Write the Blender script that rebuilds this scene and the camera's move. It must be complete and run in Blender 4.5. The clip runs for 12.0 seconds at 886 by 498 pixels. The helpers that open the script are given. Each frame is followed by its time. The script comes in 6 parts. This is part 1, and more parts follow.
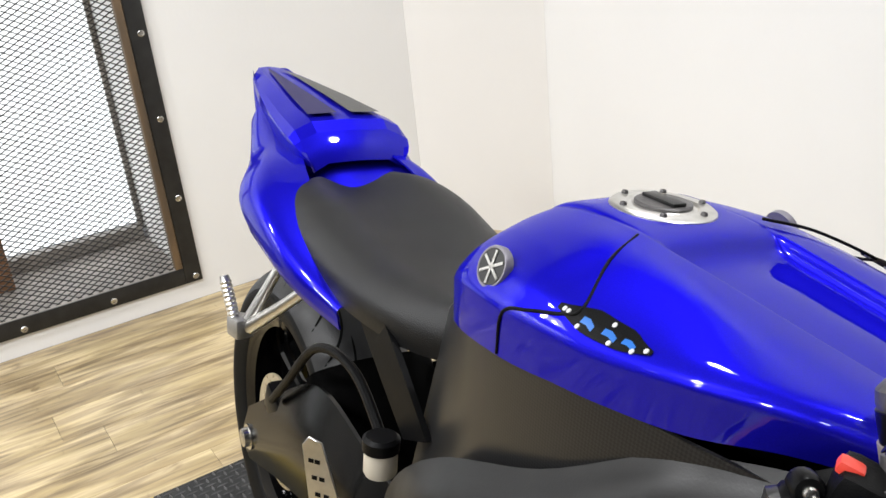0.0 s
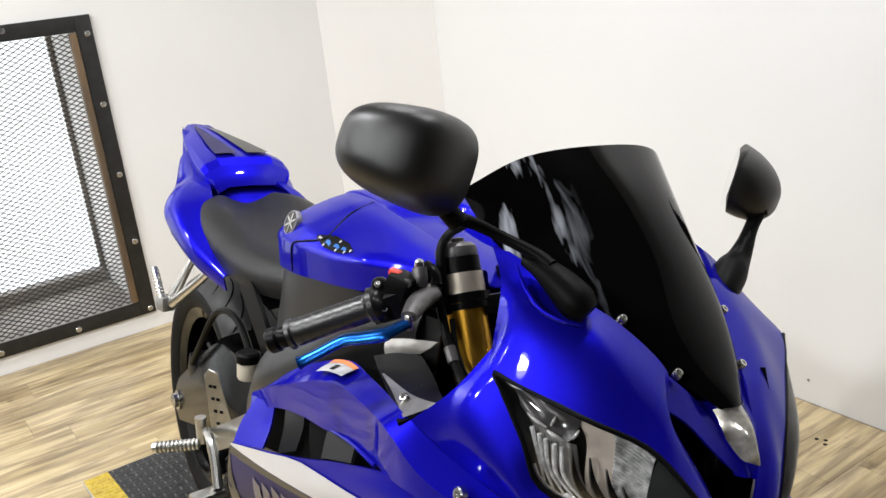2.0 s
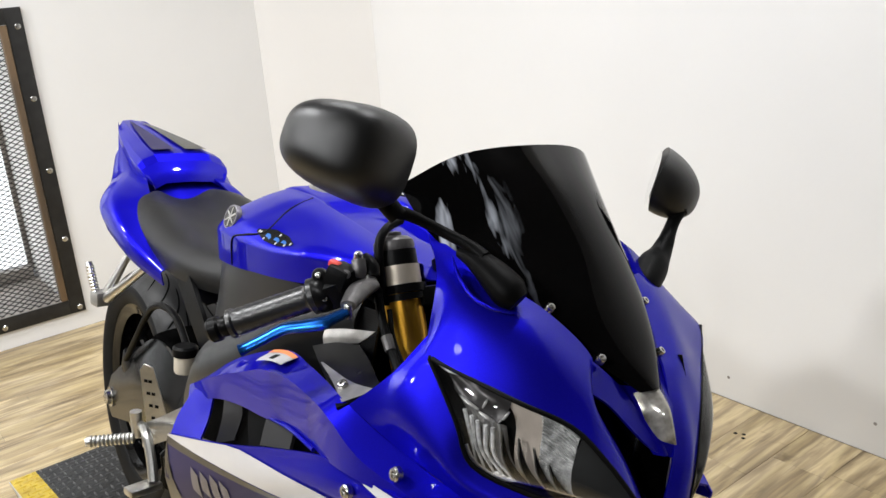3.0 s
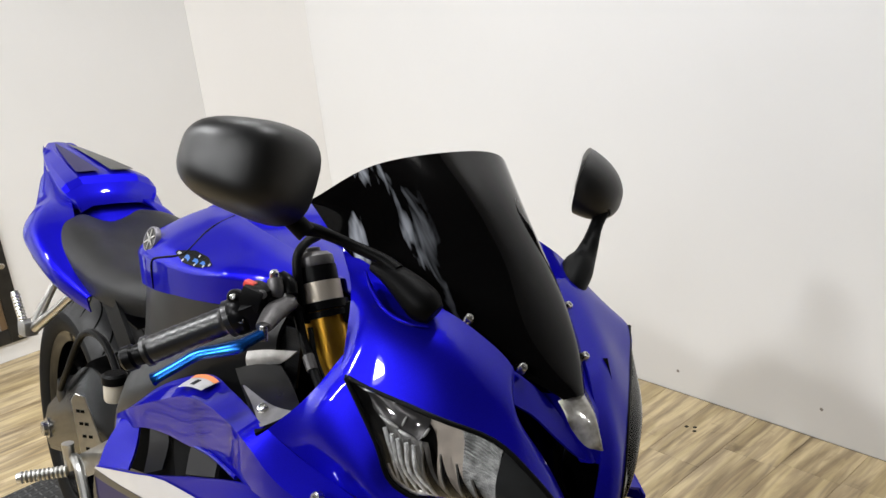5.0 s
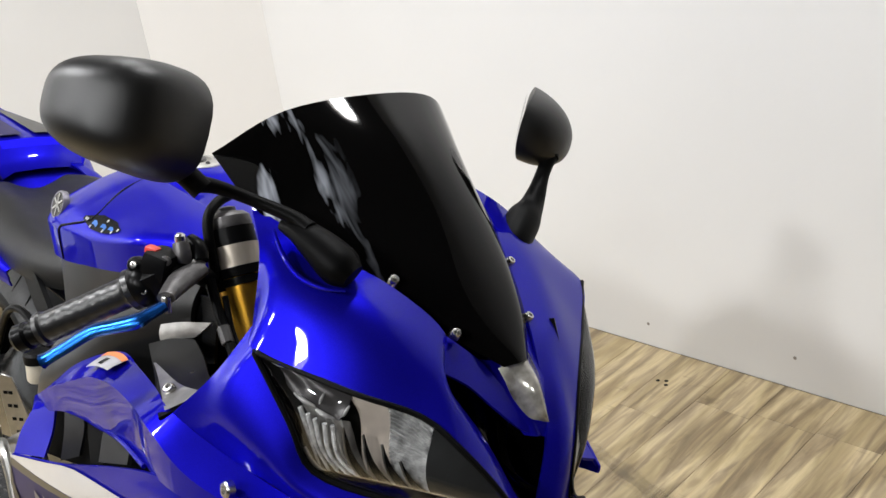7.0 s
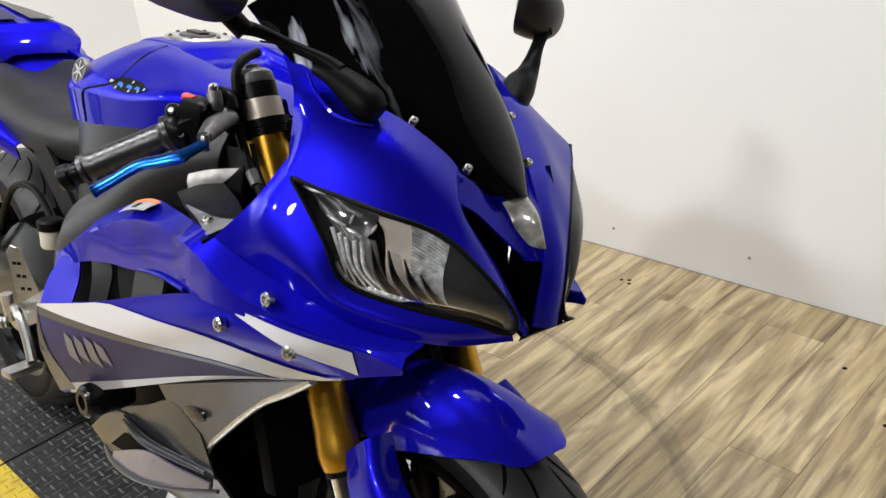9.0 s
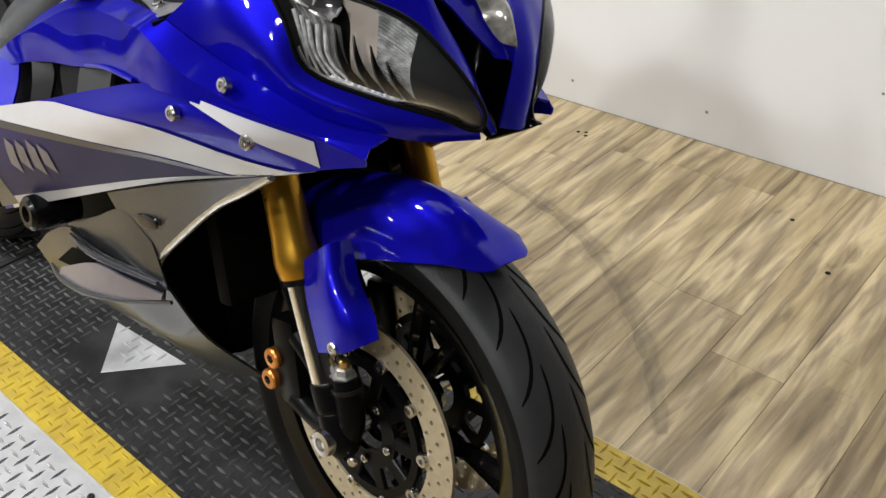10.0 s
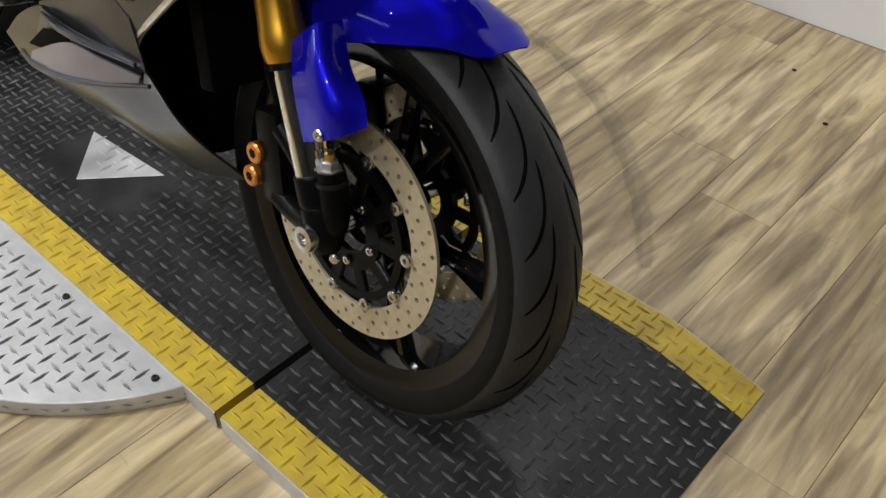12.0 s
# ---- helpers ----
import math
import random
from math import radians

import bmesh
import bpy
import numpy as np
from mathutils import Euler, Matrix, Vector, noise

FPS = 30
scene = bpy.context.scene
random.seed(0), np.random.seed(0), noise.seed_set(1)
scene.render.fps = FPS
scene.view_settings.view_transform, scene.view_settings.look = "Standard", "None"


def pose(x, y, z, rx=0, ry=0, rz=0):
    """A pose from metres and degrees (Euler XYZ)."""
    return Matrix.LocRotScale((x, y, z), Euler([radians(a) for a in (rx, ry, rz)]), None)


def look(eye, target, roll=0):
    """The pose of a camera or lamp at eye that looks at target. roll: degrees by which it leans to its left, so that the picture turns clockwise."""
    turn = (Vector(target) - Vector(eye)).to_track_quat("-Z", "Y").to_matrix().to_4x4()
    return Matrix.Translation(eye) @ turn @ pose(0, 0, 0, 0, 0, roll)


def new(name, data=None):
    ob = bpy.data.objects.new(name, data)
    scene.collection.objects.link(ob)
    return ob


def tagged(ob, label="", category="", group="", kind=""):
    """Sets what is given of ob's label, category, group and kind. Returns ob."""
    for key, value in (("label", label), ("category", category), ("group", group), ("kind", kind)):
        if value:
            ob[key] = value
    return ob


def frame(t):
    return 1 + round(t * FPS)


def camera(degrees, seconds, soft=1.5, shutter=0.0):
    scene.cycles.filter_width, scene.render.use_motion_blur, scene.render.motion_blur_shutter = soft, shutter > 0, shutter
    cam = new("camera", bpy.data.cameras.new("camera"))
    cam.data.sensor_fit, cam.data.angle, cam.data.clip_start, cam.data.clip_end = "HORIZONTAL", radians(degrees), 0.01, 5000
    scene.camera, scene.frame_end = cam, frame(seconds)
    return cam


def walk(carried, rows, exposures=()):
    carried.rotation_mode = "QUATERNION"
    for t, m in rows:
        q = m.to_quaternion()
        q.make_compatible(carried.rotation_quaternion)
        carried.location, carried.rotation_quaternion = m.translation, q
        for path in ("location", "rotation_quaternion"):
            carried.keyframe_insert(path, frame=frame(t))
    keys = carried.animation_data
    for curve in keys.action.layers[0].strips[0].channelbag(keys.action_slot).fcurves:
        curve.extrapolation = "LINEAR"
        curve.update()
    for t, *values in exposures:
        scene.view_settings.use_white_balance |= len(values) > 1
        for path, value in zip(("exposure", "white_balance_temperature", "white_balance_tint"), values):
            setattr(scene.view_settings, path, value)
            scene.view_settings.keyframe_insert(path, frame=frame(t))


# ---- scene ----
cam = camera(53.2, 12.0)
PATH = [
    (0, (-0.03, -0.425, 1.259), (-1.611, 0.517, 0.476), -6.0),
    (0.5, (0.181, -0.527, 1.296), (-1.457, 0.351, 0.558), -8.0),
    (1, (0.425, -0.459, 1.273), (-1.247, 0.376, 0.56), -4.1),
    (1.5, (0.54, -0.454, 1.278), (-1.152, 0.343, 0.568), -7.7),
    (2, (0.586, -0.545, 1.306), (-1.002, 0.488, 0.665), -6.4),
    (2.5, (0.616, -0.576, 1.307), (-0.911, 0.536, 0.649), -5.0),
    (3, (0.621, -0.575, 1.308), (-0.88, 0.578, 0.663), -4.4),
    (3.5, (0.624, -0.555, 1.308), (-0.854, 0.625, 0.658), -5.1),
    (3.7, (0.629, -0.555, 1.312), (-0.84, 0.642, 0.671), -5.2),
    (5.5, (0.634, -0.504, 1.295), (-0.796, 0.726, 0.631), -7.1),
    (6, (0.62, -0.474, 1.281), (-0.785, 0.762, 0.573), -7.7),
    (6.5, (0.593, -0.419, 1.268), (-0.813, 0.806, 0.546), -8.0),
    (8.3, (0.619, -0.48, 1.242), (-0.692, 0.791, 0.426), -6.8),
    (8.5, (0.627, -0.502, 1.239), (-0.678, 0.764, 0.405), -6.2),
    (9, (0.65, -0.562, 1.221), (-0.646, 0.682, 0.341), -6.1),
    (9.5, (0.647, -0.586, 1.181), (-0.581, 0.629, 0.173), -4.8),
    (10, (0.644, -0.589, 1.14), (-0.483, 0.616, 0.011), -3.0),
    (10.5, (0.645, -0.603, 1.1), (-0.415, 0.567, -0.127), -0.3),
    (11, (0.646, -0.614, 1.071), (-0.352, 0.525, -0.236), 0.8),
    (11.5, (0.65, -0.619, 1.044), (-0.302, 0.487, -0.324), 1.6),
    (12, (0.648, -0.613, 1.046), (-0.329, 0.483, -0.312), 1.0),
]
walk(cam, [(t, look(eye, target, roll)) for t, eye, target, roll in PATH], [(0, -0.26), (2.5, -0.25), (3.5, -0.29), (5.5, -0.38), (6.5, -0.36), (8.5, -0.2), (10, -0.26), (11, -0.5), (12, -0.5)])

# ---------------------------------------------------------------- light
world = bpy.data.worlds.new("world")
scene.world = world
world.use_nodes = True
world.node_tree.nodes["Background"].inputs[0].default_value = (0.9, 0.95, 1.0, 1)
world.node_tree.nodes["Background"].inputs[1].default_value = 0.3

FLOOR_Z, CEIL_Z = -0.04, 2.75
WEST, NORTH, EAST, SOUTH = -2.92, 1.515, 4.2, -5.0
# The last two, at y -1, are unseen lamps added to light the turntable.
LAMPS = [(0.37 + 1.3 * k, -2.6) for k in range(-2, 2)] + [(-0.1 + 1.3 * k, 0.95) for k in range(-1, 1)] + [(-1.0, -1.0), (-2.3, -1.0)]


def lamp_light(x, y):
    """The south row is aimed across the room at the white walls, the others straight down."""
    light = bpy.data.lights.new("ceiling_lamp_light", "AREA")
    light.shape, light.size, light.color = "DISK", 0.22, (0.975, 0.985, 1.0)
    if y > -2:
        light.energy, light.spread, aim = 17 if y > 0 else (42 if x > -1.5 else 26), radians(140), (0, 0, 0)
    elif x < -0.5:
        light.energy, light.spread, aim = 68 if x < -1.5 else 26, radians(110), (60, 0, 45 if x < -1.5 else 10)
    else:
        light.energy, light.spread, aim = 27 if x < 1 else 14, radians(115), (54, 0, 0)
    ob = new("ceiling_lamp_light", light)
    ob.matrix_basis = pose(x, y, CEIL_Z - 0.045, *aim)
    return ob


for lx, ly in LAMPS:
    lamp_light(lx, ly)


# ---------------------------------------------------------------- materials
def material(name, base, rough=0.5, metal=0.0, coat=0.0, coat_rough=0.03, spec=0.5, var=0.12, scale=18.0, bump=0.0, bump_scale=200.0, rough_var=0.0, base2=None, stretch=(1, 1, 1), alpha=1.0):
    m = bpy.data.materials.new(name)
    m.use_nodes = True
    nt = m.node_tree
    b = nt.nodes["Principled BSDF"]
    b.inputs["Roughness"].default_value = rough
    b.inputs["Metallic"].default_value = metal
    b.inputs["Coat Weight"].default_value = coat
    b.inputs["Coat Roughness"].default_value = coat_rough
    b.inputs["Specular IOR Level"].default_value = spec
    b.inputs["Alpha"].default_value = alpha
    tc = nt.nodes.new("ShaderNodeTexCoord")
    mp = nt.nodes.new("ShaderNodeMapping")
    mp.inputs["Scale"].default_value = stretch
    nt.links.new(tc.outputs["Object"], mp.inputs["Vector"])
    n1 = nt.nodes.new("ShaderNodeTexNoise")
    n1.inputs["Scale"].default_value = scale
    n1.inputs["Detail"].default_value = 6
    nt.links.new(mp.outputs["Vector"], n1.inputs["Vector"])
    ramp = nt.nodes.new("ShaderNodeMapRange")
    ramp.inputs["From Min"].default_value, ramp.inputs["From Max"].default_value = 0.3, 0.7
    nt.links.new(n1.outputs["Fac"], ramp.inputs["Value"])
    mix = nt.nodes.new("ShaderNodeMix")
    mix.data_type = "RGBA"
    other = base2 if base2 else tuple(c * (1 - var) for c in base)
    mix.inputs["A"].default_value = (*base, 1)
    mix.inputs["B"].default_value = (*other, 1)
    nt.links.new(ramp.outputs["Result"], mix.inputs["Factor"])
    colour = mix.outputs["Result"]
    nt.links.new(colour, b.inputs["Base Color"])
    if rough_var:
        rr = nt.nodes.new("ShaderNodeMapRange")
        rr.inputs["To Min"].default_value, rr.inputs["To Max"].default_value = rough - rough_var, rough + rough_var
        nt.links.new(n1.outputs["Fac"], rr.inputs["Value"])
        nt.links.new(rr.outputs["Result"], b.inputs["Roughness"])
    if bump:
        n2 = nt.nodes.new("ShaderNodeTexNoise")
        n2.inputs["Scale"].default_value = bump_scale
        n2.inputs["Detail"].default_value = 4
        nt.links.new(mp.outputs["Vector"], n2.inputs["Vector"])
        bp = nt.nodes.new("ShaderNodeBump")
        bp.inputs["Strength"].default_value = bump
        bp.inputs["Distance"].default_value = 0.002
        nt.links.new(n2.outputs["Fac"], bp.inputs["Height"])
        nt.links.new(bp.outputs["Normal"], b.inputs["Normal"])
    return m


def glowing(name, colour, strength):
    m = bpy.data.materials.new(name)
    m.use_nodes = True
    b = m.node_tree.nodes["Principled BSDF"]
    b.inputs["Base Color"].default_value = (*colour, 1)
    b.inputs["Emission Color"].default_value = (*colour, 1)
    b.inputs["Emission Strength"].default_value = strength
    return m


def wood_floor_material():
    m = material("floor_wood", (0.46, 0.34, 0.2), 0.32, var=0.3, scale=1.0, bump=0.15, bump_scale=30, stretch=(14, 1.6, 14))
    nt = m.node_tree
    b = nt.nodes["Principled BSDF"]
    geo = nt.nodes.new("ShaderNodeNewGeometry")
    info = nt.nodes.new("ShaderNodeObjectInfo")
    off = nt.nodes.new("ShaderNodeVectorMath")
    off.operation = "MULTIPLY_ADD"
    comb = nt.nodes.new("ShaderNodeCombineXYZ")
    nt.links.new(info.outputs["Random"], comb.inputs["X"])
    nt.links.new(info.outputs["Random"], comb.inputs["Y"])
    off.inputs[1].default_value = (37.0, 53.0, 0)
    nt.links.new(comb.outputs[0], off.inputs[0])
    nt.links.new(geo.outputs["Position"], off.inputs[2])

    def noise_of(scl, stretch, detail=6, dist=0.0, shared=False):
        mp = nt.nodes.new("ShaderNodeMapping")
        mp.inputs["Scale"].default_value = stretch
        nt.links.new(geo.outputs["Position"] if shared else off.outputs[0], mp.inputs["Vector"])
        n = nt.nodes.new("ShaderNodeTexNoise")
        n.inputs["Scale"].default_value, n.inputs["Detail"].default_value, n.inputs["Distortion"].default_value = scl, detail, dist
        nt.links.new(mp.outputs[0], n.inputs["Vector"])
        return n.outputs["Fac"]

    def ramp_of(fac, stops):
        r = nt.nodes.new("ShaderNodeValToRGB")
        r.color_ramp.elements[0].position, r.color_ramp.elements[0].color = stops[0][0], (*stops[0][1], 1)
        r.color_ramp.elements[1].position, r.color_ramp.elements[1].color = stops[-1][0], (*stops[-1][1], 1)
        for p, c in stops[1:-1]:
            e = r.color_ramp.elements.new(p)
            e.color = (*c, 1)
        nt.links.new(fac, r.inputs[0])
        return r.outputs[0]

    def mixed(mode, fac, a, c):
        x = nt.nodes.new("ShaderNodeMix")
        x.data_type, x.blend_type = "RGBA", mode
        x.inputs["Factor"].default_value = fac
        nt.links.new(a, x.inputs["A"])
        nt.links.new(c, x.inputs["B"])
        return x.outputs["Result"]

    gold = ramp_of(noise_of(2.0, (8.0, 1.2, 1), 6, 0.6), [(0.3, (0.27, 0.2, 0.106)), (0.45, (0.385, 0.3, 0.157)), (0.6, (0.57, 0.46, 0.268)), (0.75, (0.45, 0.355, 0.19))])
    grey = ramp_of(noise_of(3.6, (7.5, 0.75, 1), 11, 1.3, True), [(0.41, (1, 1, 1)), (0.5, (0.86, 0.84, 0.86)), (0.57, (0.66, 0.64, 0.67)), (0.72, (0.46, 0.43, 0.43))])
    col = mixed("MULTIPLY", 1.0, gold, grey)
    grain = ramp_of(noise_of(9.0, (9, 0.5, 1), 8, 0.5), [(0.3, (0.76, 0.74, 0.72)), (0.5, (0.96, 0.96, 0.96)), (0.7, (1.08, 1.06, 1.02))])
    col = mixed("MULTIPLY", 1.0, col, grain)
    knots = ramp_of(noise_of(11.0, (1.1, 0.5, 1), 3, 1.2), [(0.66, (1, 1, 1)), (0.76, (0.5, 0.46, 0.43))])
    col = mixed("MULTIPLY", 0.8, col, knots)
    scuff = ramp_of(noise_of(60.0, (0.25, 1.0, 1), 2, 0.2), [(0.7, (1, 1, 1)), (0.78, (0.62, 0.6, 0.58))])
    col = mixed("MULTIPLY", 0.5, col, scuff)
    hsv = nt.nodes.new("ShaderNodeHueSaturation")
    mr = nt.nodes.new("ShaderNodeMapRange")
    mr.inputs["To Min"].default_value, mr.inputs["To Max"].default_value = 0.95, 1.04
    nt.links.new(info.outputs["Random"], mr.inputs["Value"])
    nt.links.new(mr.outputs[0], hsv.inputs["Value"])
    nt.links.new(col, hsv.inputs["Color"])
    nt.links.new(hsv.outputs[0], b.inputs["Base Color"])
    return m


BLUE = material("blue_paint", (0.009, 0.007, 0.42), 0.4, metal=0.58, spec=0.0, coat=0.55, coat_rough=0.02, var=0.2, scale=900)
BLUE.node_tree.nodes["Principled BSDF"].inputs["Specular Tint"].default_value = (0.05, 0.04, 0.6, 1)
WHITE = material("white_decal", (0.52, 0.515, 0.525), 0.3, coat=0.5, var=0.06)
SILVER_PAINT = material("silver_paint", (0.105, 0.108, 0.115), 0.36, metal=0.9, spec=0.3, coat=0.25, var=0.3, scale=500)
GREY_DECAL = material("grey_decal", (0.03, 0.026, 0.08), 0.45, spec=0.12, var=0.15, scale=12)
BLACK_PLASTIC = material("black_plastic", (0.0035, 0.0035, 0.0037), 0.4, spec=0.07, var=0.3, bump=0.2, bump_scale=900)
BLACK_SATIN = material("black_satin", (0.0035, 0.0035, 0.0037), 0.3, spec=0.08, var=0.25, scale=30, rough_var=0.08)
BLACK_GLOSS = material("black_gloss", (0.003, 0.003, 0.0032), 0.1, spec=0.2, coat=0.35, var=0.2)
MIRROR_BLACK = material("mirror_shell_black", (0.008, 0.008, 0.008), 0.4, spec=0.5, var=0.3, bump=0.12, bump_scale=1200, rough_var=0.05)
FRAME_BLACK = material("frame_grey", (0.016, 0.016, 0.016), 0.34, metal=0.35, spec=0.3, var=0.2, bump=0.06, bump_scale=500, rough_var=0.06)
VINYL = material("seat_vinyl", (0.007, 0.007, 0.007), 0.42, spec=0.3, var=0.25, bump=0.5, bump_scale=700, rough_var=0.06)
WHEEL_BLACK = material("wheel_black", (0.002, 0.002, 0.0022), 0.1, spec=0.22, coat=0.1, var=0.2)
# Darker copy of the tyre rubber, with the sidewall's shade in its colour.
SIDEWALL = material("sidewall_shaded_rubber", (0.006, 0.006, 0.006), 0.55, spec=0.1, var=0.3, scale=25, bump=0.2, bump_scale=300)
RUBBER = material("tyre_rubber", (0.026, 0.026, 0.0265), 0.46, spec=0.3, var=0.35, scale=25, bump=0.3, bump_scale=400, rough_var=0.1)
ARM_GLOSS = material("swingarm_black", (0.003, 0.003, 0.003), 0.2, spec=0.12, var=0.3, scale=12)
SIDE_GLOSS = material("side_cover_black", (0.004, 0.004, 0.0042), 0.2, spec=0.2, var=0.3, scale=12, rough_var=0.08)
# Near-black colour puts the deep shade inside the bike into the material.
INTERIOR = material("interior_shade_black", (0.0016, 0.0016, 0.0016), 0.6, spec=0.03, var=0.3)
BADGE = material("badge_silver", (0.2, 0.19, 0.22), 0.4, metal=0.5, var=0.2)
VENT_GREY = material("vent_grey", (0.016, 0.016, 0.017), 0.45, spec=0.3, var=0.2)
BOOT = material("rubber_boot", (0.0025, 0.0025, 0.0026), 0.5, spec=0.08, var=0.3, bump=0.1, bump_scale=900)
CAST_DARK = material("dark_cast", (0.11, 0.105, 0.105), 0.42, metal=0.6, var=0.3, scale=60, bump=0.3)
TREAD_BLACK = material("worn_black_tread", (0.13, 0.13, 0.13), 0.33, metal=0.4, spec=0.5, var=0.6, scale=30, rough_var=0.1)
GROOVE = material("groove_shadow_rubber", (0.002, 0.002, 0.002), 0.9, spec=0.05)
GRIP = material("grip_rubber", (0.013, 0.013, 0.0135), 0.3, spec=0.45, var=0.25, bump=0.12, bump_scale=600)
GOLD = material("gold_anodised", (0.66, 0.35, 0.035), 0.3, metal=0.88, var=0.15, scale=20, rough_var=0.06)
RING = material("brushed_ring", (0.52, 0.46, 0.38), 0.4, metal=0.6, var=0.2, scale=60, stretch=(1, 1, 0.2))
CHROME = material("chrome", (0.85, 0.85, 0.85), 0.1, metal=1.0, var=0.08)
ALU = material("brushed_aluminium", (0.68, 0.67, 0.64), 0.32, metal=1.0, var=0.18, scale=60, rough_var=0.08)
CAST = material("cast_aluminium", (0.5, 0.49, 0.47), 0.45, metal=0.9, var=0.25, scale=60, bump=0.3)
STEEL = material("steel_bolt", (0.6, 0.59, 0.57), 0.25, metal=1.0, var=0.2)
DISC = material("brake_disc", (0.5, 0.43, 0.3), 0.42, metal=0.5, var=0.2, scale=90, rough_var=0.08)
LEVER_BLUE = material("blue_anodised", (0.006, 0.075, 0.32), 0.26, metal=0.9, var=0.12, rough_var=0.05)
STICKER_BLUE = material("sticker_blue", (0.012, 0.11, 0.4), 0.3, var=0.08)
RED = material("red_plastic", (0.65, 0.05, 0.03), 0.4, var=0.1)
ORANGE = material("orange_label", (0.8, 0.25, 0.08), 0.4, var=0.1)
ORANGE_CAP = material("orange_anodised", (0.62, 0.24, 0.05), 0.34, metal=0.8, var=0.25)
BRASS = material("brass", (0.75, 0.5, 0.18), 0.3, metal=1.0, var=0.15)


def streaked_screen():
    """Smoked plastic with pale streaked reflections painted into the colour of its right flank."""
    m = material("smoked_screen", (0.002, 0.0019, 0.0019), 0.05, var=0.1, spec=0.16)
    nt = m.node_tree
    b = nt.nodes["Principled BSDF"]
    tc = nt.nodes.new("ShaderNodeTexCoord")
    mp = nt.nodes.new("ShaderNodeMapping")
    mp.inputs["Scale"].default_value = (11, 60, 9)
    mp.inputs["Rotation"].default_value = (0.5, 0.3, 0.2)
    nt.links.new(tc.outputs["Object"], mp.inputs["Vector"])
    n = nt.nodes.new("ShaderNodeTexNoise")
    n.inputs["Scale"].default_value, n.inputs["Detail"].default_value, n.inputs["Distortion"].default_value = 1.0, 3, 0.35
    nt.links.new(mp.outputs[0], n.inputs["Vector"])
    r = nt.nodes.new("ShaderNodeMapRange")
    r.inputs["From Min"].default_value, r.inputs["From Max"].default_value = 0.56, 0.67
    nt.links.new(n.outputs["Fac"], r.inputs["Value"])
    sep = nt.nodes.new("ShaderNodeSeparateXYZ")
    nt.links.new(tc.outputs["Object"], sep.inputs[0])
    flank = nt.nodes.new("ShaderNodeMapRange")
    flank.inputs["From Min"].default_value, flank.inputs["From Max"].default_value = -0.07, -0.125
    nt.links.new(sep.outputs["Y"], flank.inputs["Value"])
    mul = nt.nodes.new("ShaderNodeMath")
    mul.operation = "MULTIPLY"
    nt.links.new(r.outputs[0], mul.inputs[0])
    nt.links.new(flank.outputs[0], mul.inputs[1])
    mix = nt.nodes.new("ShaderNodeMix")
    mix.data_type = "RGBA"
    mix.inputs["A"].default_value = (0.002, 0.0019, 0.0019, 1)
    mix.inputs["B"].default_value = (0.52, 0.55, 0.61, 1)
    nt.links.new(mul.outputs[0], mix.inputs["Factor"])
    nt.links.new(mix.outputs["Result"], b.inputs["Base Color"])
    return m


def carbon():
    """Fine woven pattern under a satin lacquer."""
    m = material("woven_pattern", (0.02, 0.02, 0.021), 0.3, spec=0.35, var=0.2)
    nt = m.node_tree
    tc = nt.nodes.new("ShaderNodeTexCoord")
    mp = nt.nodes.new("ShaderNodeMapping")
    mp.inputs["Rotation"].default_value = (0.0, 0.7, 0.0)
    mp.inputs["Scale"].default_value = (1, 0.01, 1)
    ch = nt.nodes.new("ShaderNodeTexChecker")
    ch.inputs["Scale"].default_value = 420
    ch.inputs["Color1"].default_value, ch.inputs["Color2"].default_value = (0.006, 0.006, 0.0062, 1), (0.017, 0.0168, 0.017, 1)
    nt.links.new(tc.outputs["Object"], mp.inputs["Vector"])
    nt.links.new(mp.outputs[0], ch.inputs["Vector"])
    nt.links.new(ch.outputs["Color"], nt.nodes["Principled BSDF"].inputs["Base Color"])
    return m


CARBON = carbon()
SCREEN = streaked_screen()
RESERVOIR = material("reservoir_plastic", (0.5, 0.46, 0.38), 0.35, var=0.15)
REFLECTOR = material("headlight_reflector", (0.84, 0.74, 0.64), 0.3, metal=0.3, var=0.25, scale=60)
POSITION = material("position_lamp", (0.5, 0.48, 0.43), 0.15, metal=0.3, coat=0.8, var=0.7, scale=55, base2=(0.08, 0.07, 0.055))
VANE = material("vane_paint", (0.3, 0.3, 0.4), 0.3, metal=0.8, coat=0.3, var=0.15)
HL_CHROME = material("dark_chrome", (0.78, 0.77, 0.75), 0.3, metal=0.35, var=0.5, scale=70)
RIM_WHITE = material("reflector_rim", (0.92, 0.92, 0.91), 0.26, metal=0.1, var=0.55, scale=160, bump=0.5, bump_scale=240)
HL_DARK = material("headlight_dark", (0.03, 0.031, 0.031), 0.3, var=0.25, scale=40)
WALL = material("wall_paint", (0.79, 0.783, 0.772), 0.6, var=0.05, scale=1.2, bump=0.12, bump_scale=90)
# Darker copy of the wall paint; the canted face's shade is in it.
WALL_SHADED = material("wall_paint_shaded", (0.72, 0.7, 0.675), 0.6, var=0.05, scale=1.2, bump=0.12, bump_scale=90)
CEILING = material("unseen_ceiling_dark", (0.05, 0.05, 0.05), 0.8, var=0.05, scale=2)
TYRE_MARK = material("tyre_mark", (0.14, 0.125, 0.11), 0.5, var=0.4, scale=40, alpha=0.075)
WALL_UNSEEN = material("unseen_wall_dark", (0.09, 0.085, 0.08), 0.7, var=0.2, scale=1.0)
LAMP_TRIM = material("lamp_trim", (0.6, 0.6, 0.6), 0.4)
